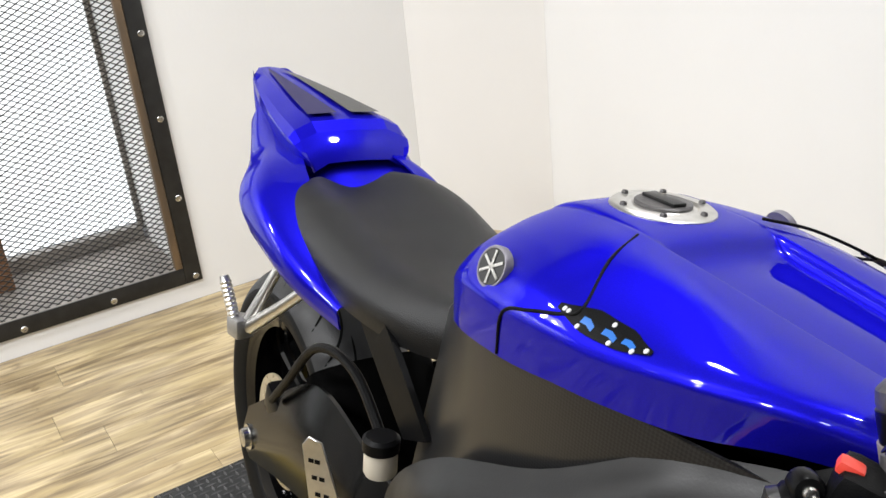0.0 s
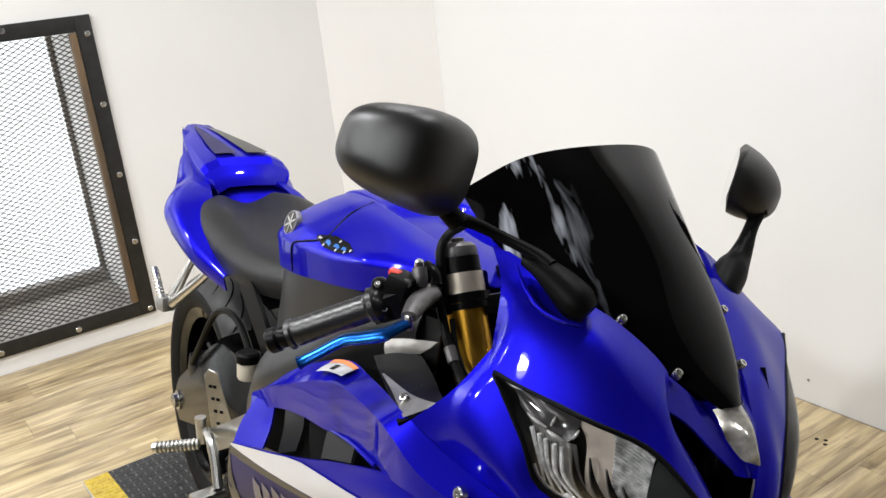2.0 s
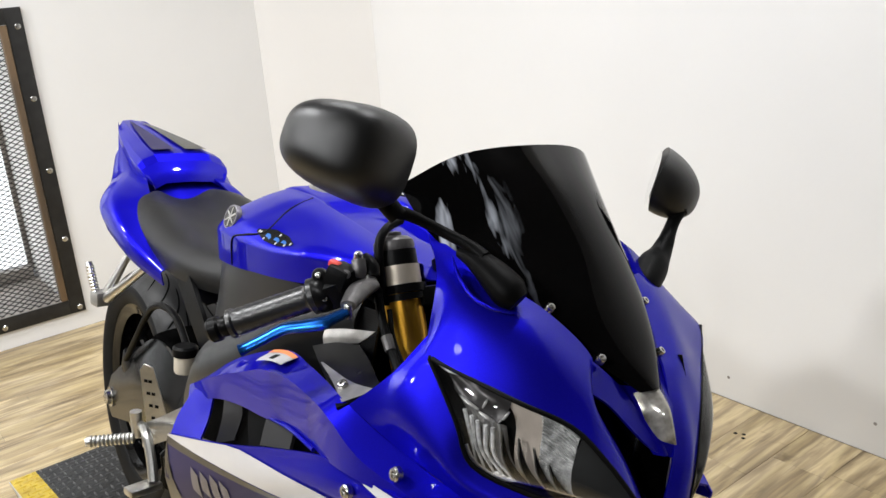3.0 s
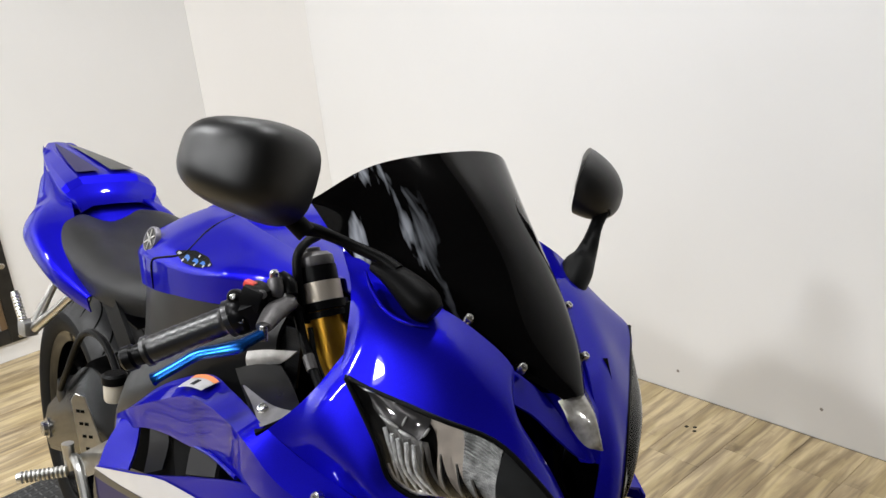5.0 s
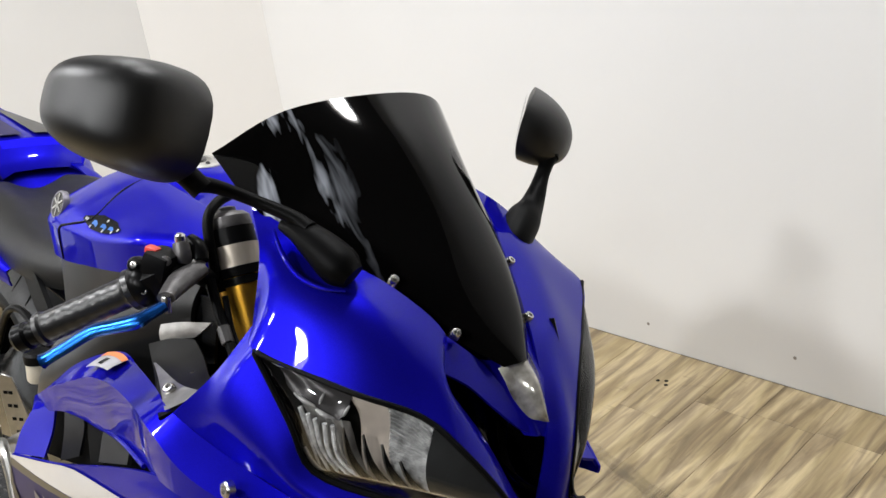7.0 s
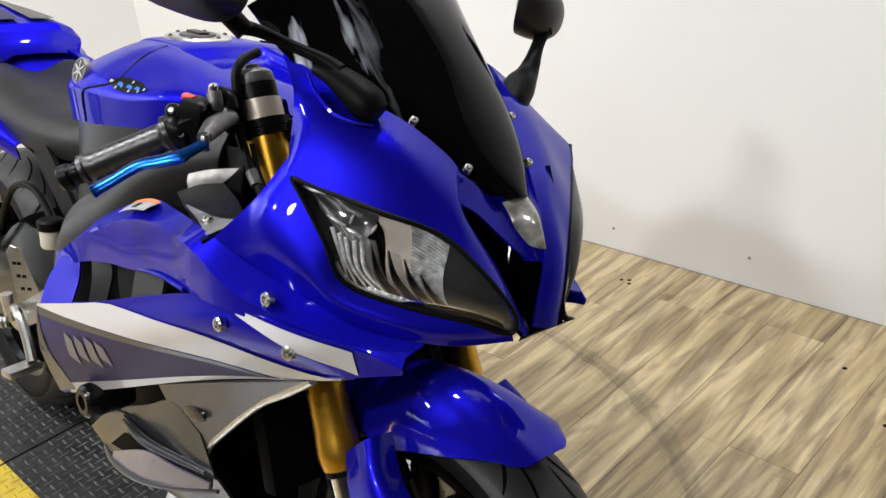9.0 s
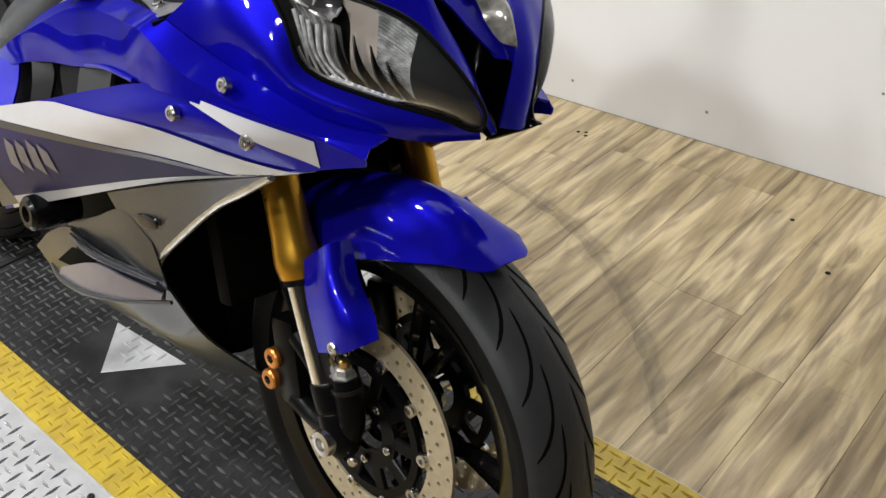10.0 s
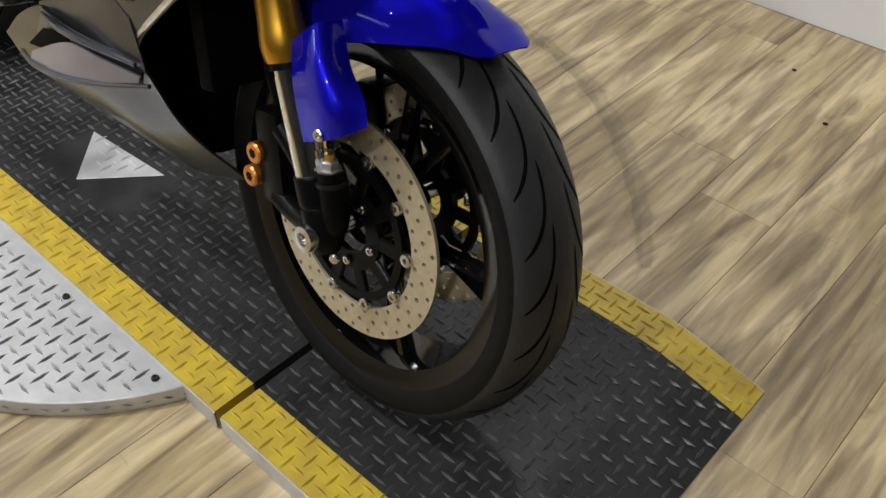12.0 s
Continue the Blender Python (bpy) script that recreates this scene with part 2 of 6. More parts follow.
FLOOR = wood_floor_material()
SUBFLOOR = material("floor_gap", (0.15, 0.12, 0.08), 0.8)
PLATE_BLACK = material("plate_black", (0.012, 0.012, 0.0123), 0.4, spec=0.22, var=0.4, scale=14, bump=0.3, bump_scale=150, rough_var=0.12, base2=(0.026, 0.026, 0.026))
PLATE_YELLOW = material("plate_yellow", (0.53, 0.385, 0.03), 0.42, var=0.22, scale=22, bump=0.2, bump_scale=150, rough_var=0.1, base2=(0.37, 0.255, 0.03))
PLATE_SILVER = material("plate_silver", (0.6, 0.6, 0.605), 0.42, metal=0.55, var=0.25, scale=18, rough_var=0.1, bump=0.2, bump_scale=150)
TREAD_SILVER = material("tread_silver", (0.85, 0.85, 0.85), 0.24, metal=0.9, var=0.12, scale=40)
GRILLE_BLACK = material("grille_steel", (0.03, 0.029, 0.028), 0.45, metal=0.4, var=0.4, scale=25, bump=0.2, bump_scale=120)
WOOD_EDGE = material("worn_wood", (0.16, 0.1, 0.05), 0.65, var=0.6, scale=9, base2=(0.035, 0.028, 0.02), stretch=(1, 1, 0.35), bump=0.4, bump_scale=70)
WOOD_POST = material("post_wood", (0.3, 0.14, 0.06), 0.6, var=0.35, scale=9, stretch=(1, 1, 0.2), bump=0.3, bump_scale=60)
LEDGE = material("ledge_paint", (0.32, 0.29, 0.26), 0.5, var=0.4, scale=9, bump=0.2, bump_scale=60)
WINDOW_GLOW = glowing("daylight", (0.93, 0.97, 1.0), 1.7)
LAMP_GLOW = glowing("lamp_glow", (1.0, 0.95, 0.87), 12)


def clear_glass():
    m = bpy.data.materials.new("clear_lens")
    m.use_nodes = True
    nt = m.node_tree
    nt.nodes.remove(nt.nodes["Principled BSDF"])
    out = nt.nodes["Material Output"]
    fres = nt.nodes.new("ShaderNodeFresnel")
    fres.inputs["IOR"].default_value = 1.45
    tr = nt.nodes.new("ShaderNodeBsdfTransparent")
    tr.inputs[0].default_value = (0.9, 0.9, 0.9, 1)
    gl = nt.nodes.new("ShaderNodeBsdfGlossy")
    gl.inputs["Roughness"].default_value = 0.03
    mx = nt.nodes.new("ShaderNodeMixShader")
    nt.links.new(fres.outputs[0], mx.inputs[0])
    nt.links.new(tr.outputs[0], mx.inputs[1])
    nt.links.new(gl.outputs[0], mx.inputs[2])
    nt.links.new(mx.outputs[0], out.inputs["Surface"])
    return m


LENS = clear_glass()


# ---------------------------------------------------------------- mesh helpers
def part(name, bm, mat, parent=None, label="", sharp=35):
    bmesh.ops.recalc_face_normals(bm, faces=bm.faces)
    me = bpy.data.meshes.new(name)
    bm.to_mesh(me)
    bm.free()
    for p in me.polygons:
        p.use_smooth = True
    me.set_sharp_from_angle(angle=radians(sharp))
    for mm in (mat if isinstance(mat, (list, tuple)) else [mat]):
        me.materials.append(mm)
    ob = new(name, me)
    if parent:
        ob.parent = parent
    if label:
        tagged(ob, label)
    return ob


def empty(name, label, category, m=None, parent=None, group="", kind=""):
    ob = new(name)
    ob.empty_display_size = 0.1
    if m is not None:
        ob.matrix_basis = m
    if parent:
        ob.parent = parent
    return tagged(ob, label, category, group, kind)


def spline(pts, n):
    """Smooth line through the points, n steps a span."""
    P = [Vector(p) for p in pts]
    if len(P) == 2:
        return [P[0].lerp(P[1], i / n) for i in range(n + 1)]
    E = [2 * P[0] - P[1]] + P + [2 * P[-1] - P[-2]]
    out = []
    for i in range(1, len(E) - 2):
        a, b, c, d = E[i - 1:i + 3]
        for k in range(n):
            t = k / n
            out.append(0.5 * ((2 * b) + (c - a) * t + (2 * a - 5 * b + 4 * c - d) * t * t + (3 * b - a - 3 * c + d) * t ** 3))
    return out + [P[-1]]


def surface(rows, nu=5, nv=5):
    """Smooth grid through rows of points."""
    rows = [spline(r, nu) for r in rows]
    cols = [spline([r[j] for r in rows], nv) for j in range(len(rows[0]))]
    return [[c[i] for c in cols] for i in range(len(cols[0]))]


def grid(bm, G, close_u=False, close_v=False):
    V = [[bm.verts.new(p) for p in r] for r in G]
    nr, nc = len(V), len(V[0])
    for i in range(nr if close_v else nr - 1):
        for j in range(nc if close_u else nc - 1):
            q = [V[i][j], V[i][(j + 1) % nc], V[(i + 1) % nr][(j + 1) % nc], V[(i + 1) % nr][j]]
            try:
                bm.faces.new(q)
            except ValueError:
                pass
    return V


def thicken(bm, t):
    bmesh.ops.remove_doubles(bm, verts=bm.verts, dist=1e-5)
    bmesh.ops.recalc_face_normals(bm, faces=bm.faces)
    bmesh.ops.solidify(bm, geom=bm.faces[:], thickness=t)


def flank_y(p, side):
    """The bike's left flank lies closer in, most of all low down."""
    return p.y * side if abs(side) == 1 else -p.y * min(0.82, max(0.6, 0.62 + (p.z - 0.73) * 1.05))


def panel(rows, t=0.003, nu=5, nv=5, side=1):
    """A thin shell through rows of points; side -1 mirrors it to the bike's other flank."""
    bm = bmesh.new()
    grid(bm, [[Vector((p.x, flank_y(p, side), p.z)) for p in r] for r in surface(rows, nu, nv)])
    thicken(bm, t)
    return bm


def tube(pts, r, n=12, steps=6, bm=None, cap=True, flat=1.0):
    """A round bar along a smooth line; r is a number or one a point."""
    bm = bm or bmesh.new()
    path = spline(pts, steps) if steps > 1 else [Vector(p) for p in pts]
    rs = [r] * len(path) if not isinstance(r, (list, tuple)) else [v.x for v in spline([(q, 0, 0) for q in r], steps if steps > 1 else 1)]
    up = None
    rings = []
    for i, p in enumerate(path):
        d = (path[min(i + 1, len(path) - 1)] - path[max(i - 1, 0)]).normalized()
        if up is None:
            up = Vector((0, 0, 1)) if abs(d.z) < 0.9 else Vector((1, 0, 0))
        u = (up - d * up.dot(d)).normalized()
        up = u
        w = d.cross(u)
        rings.append([p + rs[i] * (u * math.cos(a) * flat + w * math.sin(a)) for a in (2 * math.pi * k / n for k in range(n))])
    V = grid(bm, rings, close_u=True)
    if cap:
        for ring in (V[0], V[-1]):
            bm.faces.new(ring)
    return bm


def lathe(profile, m=None, n=32, bm=None, arc=2 * math.pi, start=0.0):
    """Turns (radius, height) pairs about the local z axis."""
    bm = bm or bmesh.new()
    m = m or Matrix()
    full = abs(arc - 2 * math.pi) < 1e-6
    steps = n if full else n + 1
    rings = [[m @ Vector((r * math.cos(start + arc * k / n), r * math.sin(start + arc * k / n), h)) for r, h in profile] for k in range(steps)]
    grid(bm, rings, close_v=full)
    bmesh.ops.remove_doubles(bm, verts=bm.verts, dist=1e-6)
    return bm


def box(size, m=None, bevel=0.0, bm=None, seg=2):
    own = bmesh.new()
    bmesh.ops.create_cube(own, size=1)
    bmesh.ops.scale(own, vec=size, verts=own.verts)
    if bevel:
        bmesh.ops.bevel(own, geom=own.edges[:], offset=bevel, segments=seg, affect="EDGES", profile=0.6)
    if m is not None:
        bmesh.ops.transform(own, matrix=m, verts=own.verts)
    if bm is None:
        return own
    tmp = bpy.data.meshes.new("tmp")
    own.to_mesh(tmp)
    own.free()
    bm.from_mesh(tmp)
    bpy.data.meshes.remove(tmp)
    return bm


def slab(outline, t, m=None, bevel=0.0, bm=None):
    """A plate with the outline [(u, v)], t thick in local z."""
    own = bmesh.new()
    f = own.faces.new([own.verts.new((u, v, 0)) for u, v in outline])
    r = bmesh.ops.extrude_face_region(own, geom=[f])
    bmesh.ops.translate(own, vec=(0, 0, t), verts=[g for g in r["geom"] if isinstance(g, bmesh.types.BMVert)])
    bmesh.ops.recalc_face_normals(own, faces=own.faces)
    if bevel:
        bmesh.ops.bevel(own, geom=own.edges[:], offset=bevel, segments=1, affect="EDGES")
    if m is not None:
        bmesh.ops.transform(own, matrix=m, verts=own.verts)
    if bm is None:
        return own
    tmp = bpy.data.meshes.new("tmp")
    own.to_mesh(tmp)
    own.free()
    bm.from_mesh(tmp)
    bpy.data.meshes.remove(tmp)
    return bm


def along(a, b):
    """A pose at a with local z towards b."""
    a, b = Vector(a), Vector(b)
    return Matrix.Translation(a) @ (b - a).to_track_quat("Z", "Y").to_matrix().to_4x4()


def bolt(name, at, towards, parent, r=0.007, mat=None, label=""):
    """A domed socket screw whose head faces the point given."""
    bm = lathe([(0, 0.0015), (r * 0.42, 0.0015), (r * 0.45, 0.0042), (r * 0.8, 0.004), (r, 0.0022), (r, -0.004), (0, -0.004)], along(at, towards), 14)
    return part(name, bm, mat or STEEL, parent, label)


def side_y(p, s):
    return (p[0], p[1] * s, p[2])


# ---------------------------------------------------------------- the room
T = 0.12
W_Y0, W_Y1, W_Z0, W_Z1 = -1.35, 0.245, 0.085, 1.16     # opening behind the grille
CH_Y, CH_X = 1.235, -2.45                              # the canted corner of the room


def wall_box(name, x0, x1, y0, y1, z0, z1, label="", mat=None):
    bm = box((x1 - x0, y1 - y0, z1 - z0), pose((x0 + x1) / 2, (y0 + y1) / 2, (z0 + z1) / 2))
    return tagged(part(name, bm, mat or WALL), label, "wall", kind="structure")


def wall_with_opening():
    bm = bmesh.new()
    x = WEST - T / 2
    for y0, y1, z0, z1 in ((SOUTH, W_Y0, FLOOR_Z, CEIL_Z), (W_Y1, NORTH, FLOOR_Z, CEIL_Z), (W_Y0, W_Y1, FLOOR_Z, W_Z0), (W_Y0, W_Y1, W_Z1, CEIL_Z)):
        box((T, y1 - y0, z1 - z0), pose(x, (y0 + y1) / 2, (z0 + z1) / 2), bm=bm)
    return tagged(part("wall_west", bm, WALL), "white painted wall with a window opening behind a grille", "wall", kind="structure")


wall_with_opening()
wall_box("wall_north", WEST - T, EAST, NORTH, NORTH + T, FLOOR_Z, CEIL_Z, "plain white painted wall with faint scuffs")
# Unseen south and east walls, added dark to keep fill light low.
wall_box("wall_south", WEST - T, EAST, SOUTH - T, SOUTH, FLOOR_Z, CEIL_Z, "unseen wall, added dark to close the room", WALL_UNSEEN)
wall_box("wall_east", EAST, EAST + T, SOUTH - T, NORTH + T, FLOOR_Z, CEIL_Z, "unseen wall, added dark to close the room", WALL_UNSEEN)
tagged(part("wall_corner", slab([(WEST + 0.001, CH_Y), (CH_X, NORTH - 0.001), (WEST + 0.001, NORTH - 0.001)], CEIL_Z - FLOOR_Z, pose(0, 0, FLOOR_Z)), WALL_SHADED), "canted white wall across the corner of the room", "wall", kind="structure")
# Unseen ceiling, added dark so that little light bounces back.
tagged(part("ceiling", box((EAST - WEST + 0.3, NORTH - SOUTH + 0.3, 0.1), pose((EAST + WEST) / 2, (NORTH + SOUTH) / 2, CEIL_Z + 0.05)), CEILING), "unseen ceiling, added dark, with rows of round lamps", "ceiling", kind="structure")
floor = tagged(part("floor", box((EAST - WEST + 0.3, NORTH - SOUTH + 0.3, 0.1), pose((EAST + WEST) / 2, (NORTH + SOUTH) / 2, FLOOR_Z - 0.054)), SUBFLOOR), "rustic brown wood plank floor with tyre scuffs", "floor", kind="structure")


def ceiling_lamp(x, y):
    ob = empty("ceiling_lamp", "round white recessed ceiling lamp", "lamp", pose(x, y, CEIL_Z), group="ceiling lamps")
    part("trim_ring", lathe([(0.14, 0.0), (0.165, 0.0), (0.162, -0.012), (0.142, -0.02), (0.138, -0.004)], None, 28), LAMP_TRIM, ob)
    part("diffuser", lathe([(0, -0.006), (0.138, -0.006), (0.138, -0.001), (0, -0.001)], None, 24), LAMP_GLOW, ob, "glowing warm white diffuser")
    return ob


for lx, ly in LAMPS:
    ceiling_lamp(lx, ly)


# window recess, post and grille
def window_recess():
    D = 0.34
    ob = empty("window_1", "bright window in a deep recess behind the grille", "window", kind="structure")
    x0, x1 = WEST - T - D, WEST - T
    part("pane", box((0.01, W_Y1 - W_Y0, W_Z1 - W_Z0 - 0.05), pose(x0 - 0.005, (W_Y0 + W_Y1) / 2, (W_Z0 + W_Z1) / 2 + 0.03)), WINDOW_GLOW, ob, "pane of bright daylight")
    part("window_sill", box((D + T - 0.004, W_Y1 - W_Y0 - 0.01, 0.03), pose((x0 + WEST) / 2 - 0.002, (W_Y0 + W_Y1) / 2, W_Z0 - 0.013), 0.004), LEDGE, ob, "scuffed grey sill")
    part("reveal", box((D, 0.05, W_Z1 - W_Z0 + 0.1), pose((x0 + x1) / 2, W_Y1 + 0.025, (W_Z0 + W_Z1) / 2)), WALL, ob)
    part("reveal", box((D, 0.05, W_Z1 - W_Z0 + 0.1), pose((x0 + x1) / 2, W_Y0 - 0.025, (W_Z0 + W_Z1) / 2)), WALL, ob)
    part("head", box((D, W_Y1 - W_Y0 + 0.1, 0.05), pose((x0 + x1) / 2, (W_Y0 + W_Y1) / 2, W_Z1 + 0.026)), WALL, ob)
    part("window_frame", box((0.02, 0.02, W_Z1 - W_Z0 - 0.03), pose(x0 + 0.012, W_Y1 - 0.011, (W_Z0 + W_Z1) / 2 + 0.02), 0.003), LEDGE, ob, "grey window frame edge")
    part("window_frame", box((0.05, W_Y1 - W_Y0 - 0.03, 0.05), pose(x0 + 0.028, (W_Y0 + W_Y1) / 2, W_Z0 + 0.028), 0.004), LEDGE, ob, "dark bottom rail of the window")
    return ob


window_recess()
tagged(part("window_post", box((0.05, 0.07, W_Z1 - W_Z0 - 0.004), pose(WEST - T - 0.16, -0.29, (W_Z0 + W_Z1) / 2 + 0.002), 0.004), WOOD_POST), "reddish brown wooden post standing in the window recess", "post")


def grille():
    """Black angle-steel frame screwed to the wall, with expanded steel mesh in it."""
    ob = empty("window_grille", "black steel grille of expanded mesh bolted over the window", "grille", pose(WEST, 0, 0))
    y0, y1, z0, z1, w = W_Y0 - 0.03, 0.305, 0.03, 1.215, 0.058
    t = 0.008
    for name, yy, zz, sy, sz in (("frame_bar", y1 - w / 2, (z0 + z1) / 2, w, z1 - z0), ("frame_bar", y0 + w / 2, (z0 + z1) / 2, w, z1 - z0), ("frame_bar", (y0 + y1) / 2, z0 + w / 2, y1 - y0 - 2 * w - 0.001, w), ("frame_bar", (y0 + y1) / 2, z1 - w / 2, y1 - y0 - 2 * w - 0.001, w)):
        part(name, box((t, sy, sz), pose(t / 2 + 0.001, yy, zz), 0.0015), GRILLE_BLACK, ob)
    iy0, iy1, iz0, iz1 = y0 + w + 0.002, y1 - w - 0.002, z0 + w + 0.002, z1 - w - 0.002
    for yy, zz, sy, sz in ((iy1 - 0.012, (iz0 + iz1) / 2, 0.024, iz1 - iz0), (iy0 + 0.012, (iz0 + iz1) / 2, 0.024, iz1 - iz0)):
        part("edge_batten", box((0.03, sy, sz), pose(-0.003, yy, zz), 0.002), WOOD_EDGE, ob, "worn brown wooden edge batten")
    bm = bmesh.new()
    pitch_y, pitch_z, r = 0.034, 0.0185, 0.0014
    ny, nz = int((iy1 - iy0) / pitch_y), int((iz1 - iz0) / pitch_z)
    for j in range(nz + 1):
        z = iz0 + j * pitch_z
        for s in (1, -1):
            path = [(-0.012 + 0.002 * (k % 2) * s, iy0 + 0.5 * pitch_y * k, z + (k % 2) * s * pitch_z / 2) for k in range(2 * ny + 2)]
            V = []
            for p in path:
                p = Vector(p)
                V.append([bm.verts.new(p + Vector((r, 0, r * 1.3))), bm.verts.new(p + Vector((-r, 0, r * 1.3))), bm.verts.new(p + Vector((0, 0, -r * 1.5)))])
            for a, b in zip(V, V[1:]):
                for k in range(3):
                    bm.faces.new((a[k], a[(k + 1) % 3], b[(k + 1) % 3], b[k]))
    tagged(part("mesh", bm, GRILLE_BLACK, ob, "diamond expanded steel mesh"), kind="stuff")
    for k in range(5):
        bolt("bolt", (t + 0.001, y1 - 0.022, z0 + 0.02 + 0.2745 * k + (0.012 if 0 < k < 4 else 0)), (1, y1 - 0.022, z0 + 0.02 + 0.2745 * k + (0.012 if 0 < k < 4 else 0)), ob, 0.011)
    for k in range(1, 6):
        bolt("bolt", (t + 0.001, y1 - 0.022 - 0.283 * k, z0 + 0.02), (1, y1 - 0.022 - 0.283 * k, z0 + 0.02), ob, 0.011)
        bolt("bolt", (t + 0.001, y1 - 0.022 - 0.283 * k, z1 - 0.02), (1, y1 - 0.022 - 0.283 * k, z1 - 0.02), ob, 0.011)
    return ob


grille()


# ---------------------------------------------------------------- platform under the motorcycle
P_Y0, P_Y1, STRIPE = -0.25, 0.36, 0.07


def plate_height(x):
    """Top of the platform along its length: flat, with a short ramp at each end."""
    if x > 0.28:
        return max(0.0, 1 - ((x - 0.28) / 0.17) ** 1.15) * 0.036 - 0.036
    if x < -1.62:
        return max(0.0, 1 - (-1.62 - x) / 0.28) * 0.036 - 0.036
    return 0.0


def deck(name, x0, x1, y0, y1, mat, parent, label=""):
    bm = bmesh.new()
    n = max(2, int((x1 - x0) / 0.03))
    xs = [x0 + (x1 - x0) * k / n for k in range(n + 1)]
    grid(bm, [[(x, y0, plate_height(x)), (x, y1, plate_height(x)), (x, y1, FLOOR_Z + 0.001), (x, y0, FLOOR_Z + 0.001)] for x in xs], close_u=True)
    for ends in (xs[0], xs[-1]):
        vs = [v for v in bm.verts if abs(v.co.x - ends) < 1e-6]
        if len(vs) == 4:
            c = sum((v.co for v in vs), Vector()) / 4
            vs.sort(key=lambda v: math.atan2(v.co.z - c.z, v.co.y - c.y))
            bm.faces.new(vs)
    return part(name, bm, mat, parent, label, 25)


def lozenges(bm, inside, x0, x1, y0, y1, height, pitch=0.0225, size=0.0152, rise=0.0028):
    """Raised tread of chequer plate: small ridges, turned by turns."""
    i = 0
    x = x0 + pitch / 2
    while x < x1:
        j = 0
        y = y0 + pitch / 2
        while y < y1:
            if inside(x, y):
                h = height(x)
                a = (i + j) % 2 * math.pi / 2
                ca, sa = math.cos(a), math.sin(a)
                L, Wd, H = size, size * 0.2, rise
                co = [(L, 0, 0), (L * 0.25, Wd, 0), (-L * 0.25, Wd, 0), (-L, 0, 0), (-L * 0.25, -Wd, 0), (L * 0.25, -Wd, 0), (L * 0.45, 0, H), (-L * 0.45, 0, H)]
                v = [bm.verts.new((x + u * ca - w * sa, y + u * sa + w * ca, h + z)) for u, w, z in co]
                for f in ((0, 1, 6), (1, 2, 7, 6), (2, 3, 7), (3, 4, 7), (4, 5, 6, 7), (5, 0, 6)):
                    bm.faces.new([v[k] for k in f])
            y += pitch
            j += 1
        x += pitch
        i += 1


def platform():
    ob = empty("dyno_platform", "black chequer-plate platform with yellow painted edges and short ramps", "platform")
    rims = [(-1.9, -1.254), (-1.246, -0.112), (-0.098, 0.45)]
    for x0, x1 in rims:
        deck("edge_plate", x0, x1, P_Y0, P_Y0 + STRIPE, PLATE_YELLOW, ob, "yellow painted chequer plate edge")
        deck("deck_plate", x0, x1, P_Y0 + STRIPE + 0.0005, P_Y1 - STRIPE - 0.0005, PLATE_BLACK, ob, "black chequer plate")
        deck("edge_plate", x0, x1, P_Y1 - STRIPE, P_Y1, PLATE_YELLOW, ob, "yellow painted chequer plate edge")
        for y0, y1, mat, name in ((P_Y0 + 0.004, P_Y0 + STRIPE, PLATE_YELLOW, "edge_tread"), (P_Y0 + STRIPE, P_Y1 - STRIPE, TREAD_BLACK, "deck_tread"), (P_Y1 - STRIPE, P_Y1 - 0.004, PLATE_YELLOW, "edge_tread")):
            bm = bmesh.new()
            lozenges(bm, lambda x, y: not (-0.86 < x < -0.6 and -0.11 < y < 0.03), x0 + 0.004, x1 - 0.006, y0, y1, plate_height)
            tagged(part(name, bm, mat, ob, "raised tread ridges", 20), kind="stuff")
    for x0, x1 in rims:
        for y in (P_Y0 - 0.0015, P_Y1 + 0.0015):
            bm = bmesh.new()
            n = 24
            grid(bm, [[(x0 + (x1 - x0) * k / n, y - 0.0012, FLOOR_Z + 0.001), (x0 + (x1 - x0) * k / n, y - 0.0012, plate_height(x0 + (x1 - x0) * k / n) - 0.002), (x0 + (x1 - x0) * k / n, y + 0.0012, plate_height(x0 + (x1 - x0) * k / n) - 0.002), (x0 + (x1 - x0) * k / n, y + 0.0012, FLOOR_Z + 0.001)] for k in range(n + 1)], close_u=True)
            part("side_strip", bm, PLATE_SILVER, ob, "bare silver side strip")
    m = pose(0, 0, 0.0005)
    part("arrow_plate", slab([(-0.85, 0.006), (-0.738, -0.1), (-0.627, 0.02)], 0.002, m, 0.0005), PLATE_SILVER, ob, "bare silver triangular plate")
    bm = bmesh.new()
    lozenges(bm, lambda x, y: y > -0.09 and (x + 0.835) * 0.106 + (y - 0.006) * 0.112 > 0.0014 and (x + 0.642) * -0.12 + (y - 0.02) * 0.111 > 0.0006 and y < 0.006, -0.85, -0.627, -0.1, 0.02, lambda x: 0.0025)
    tagged(part("arrow_tread", bm, PLATE_SILVER, ob, "raised tread ridges", 20), kind="stuff")
    return ob


platform()


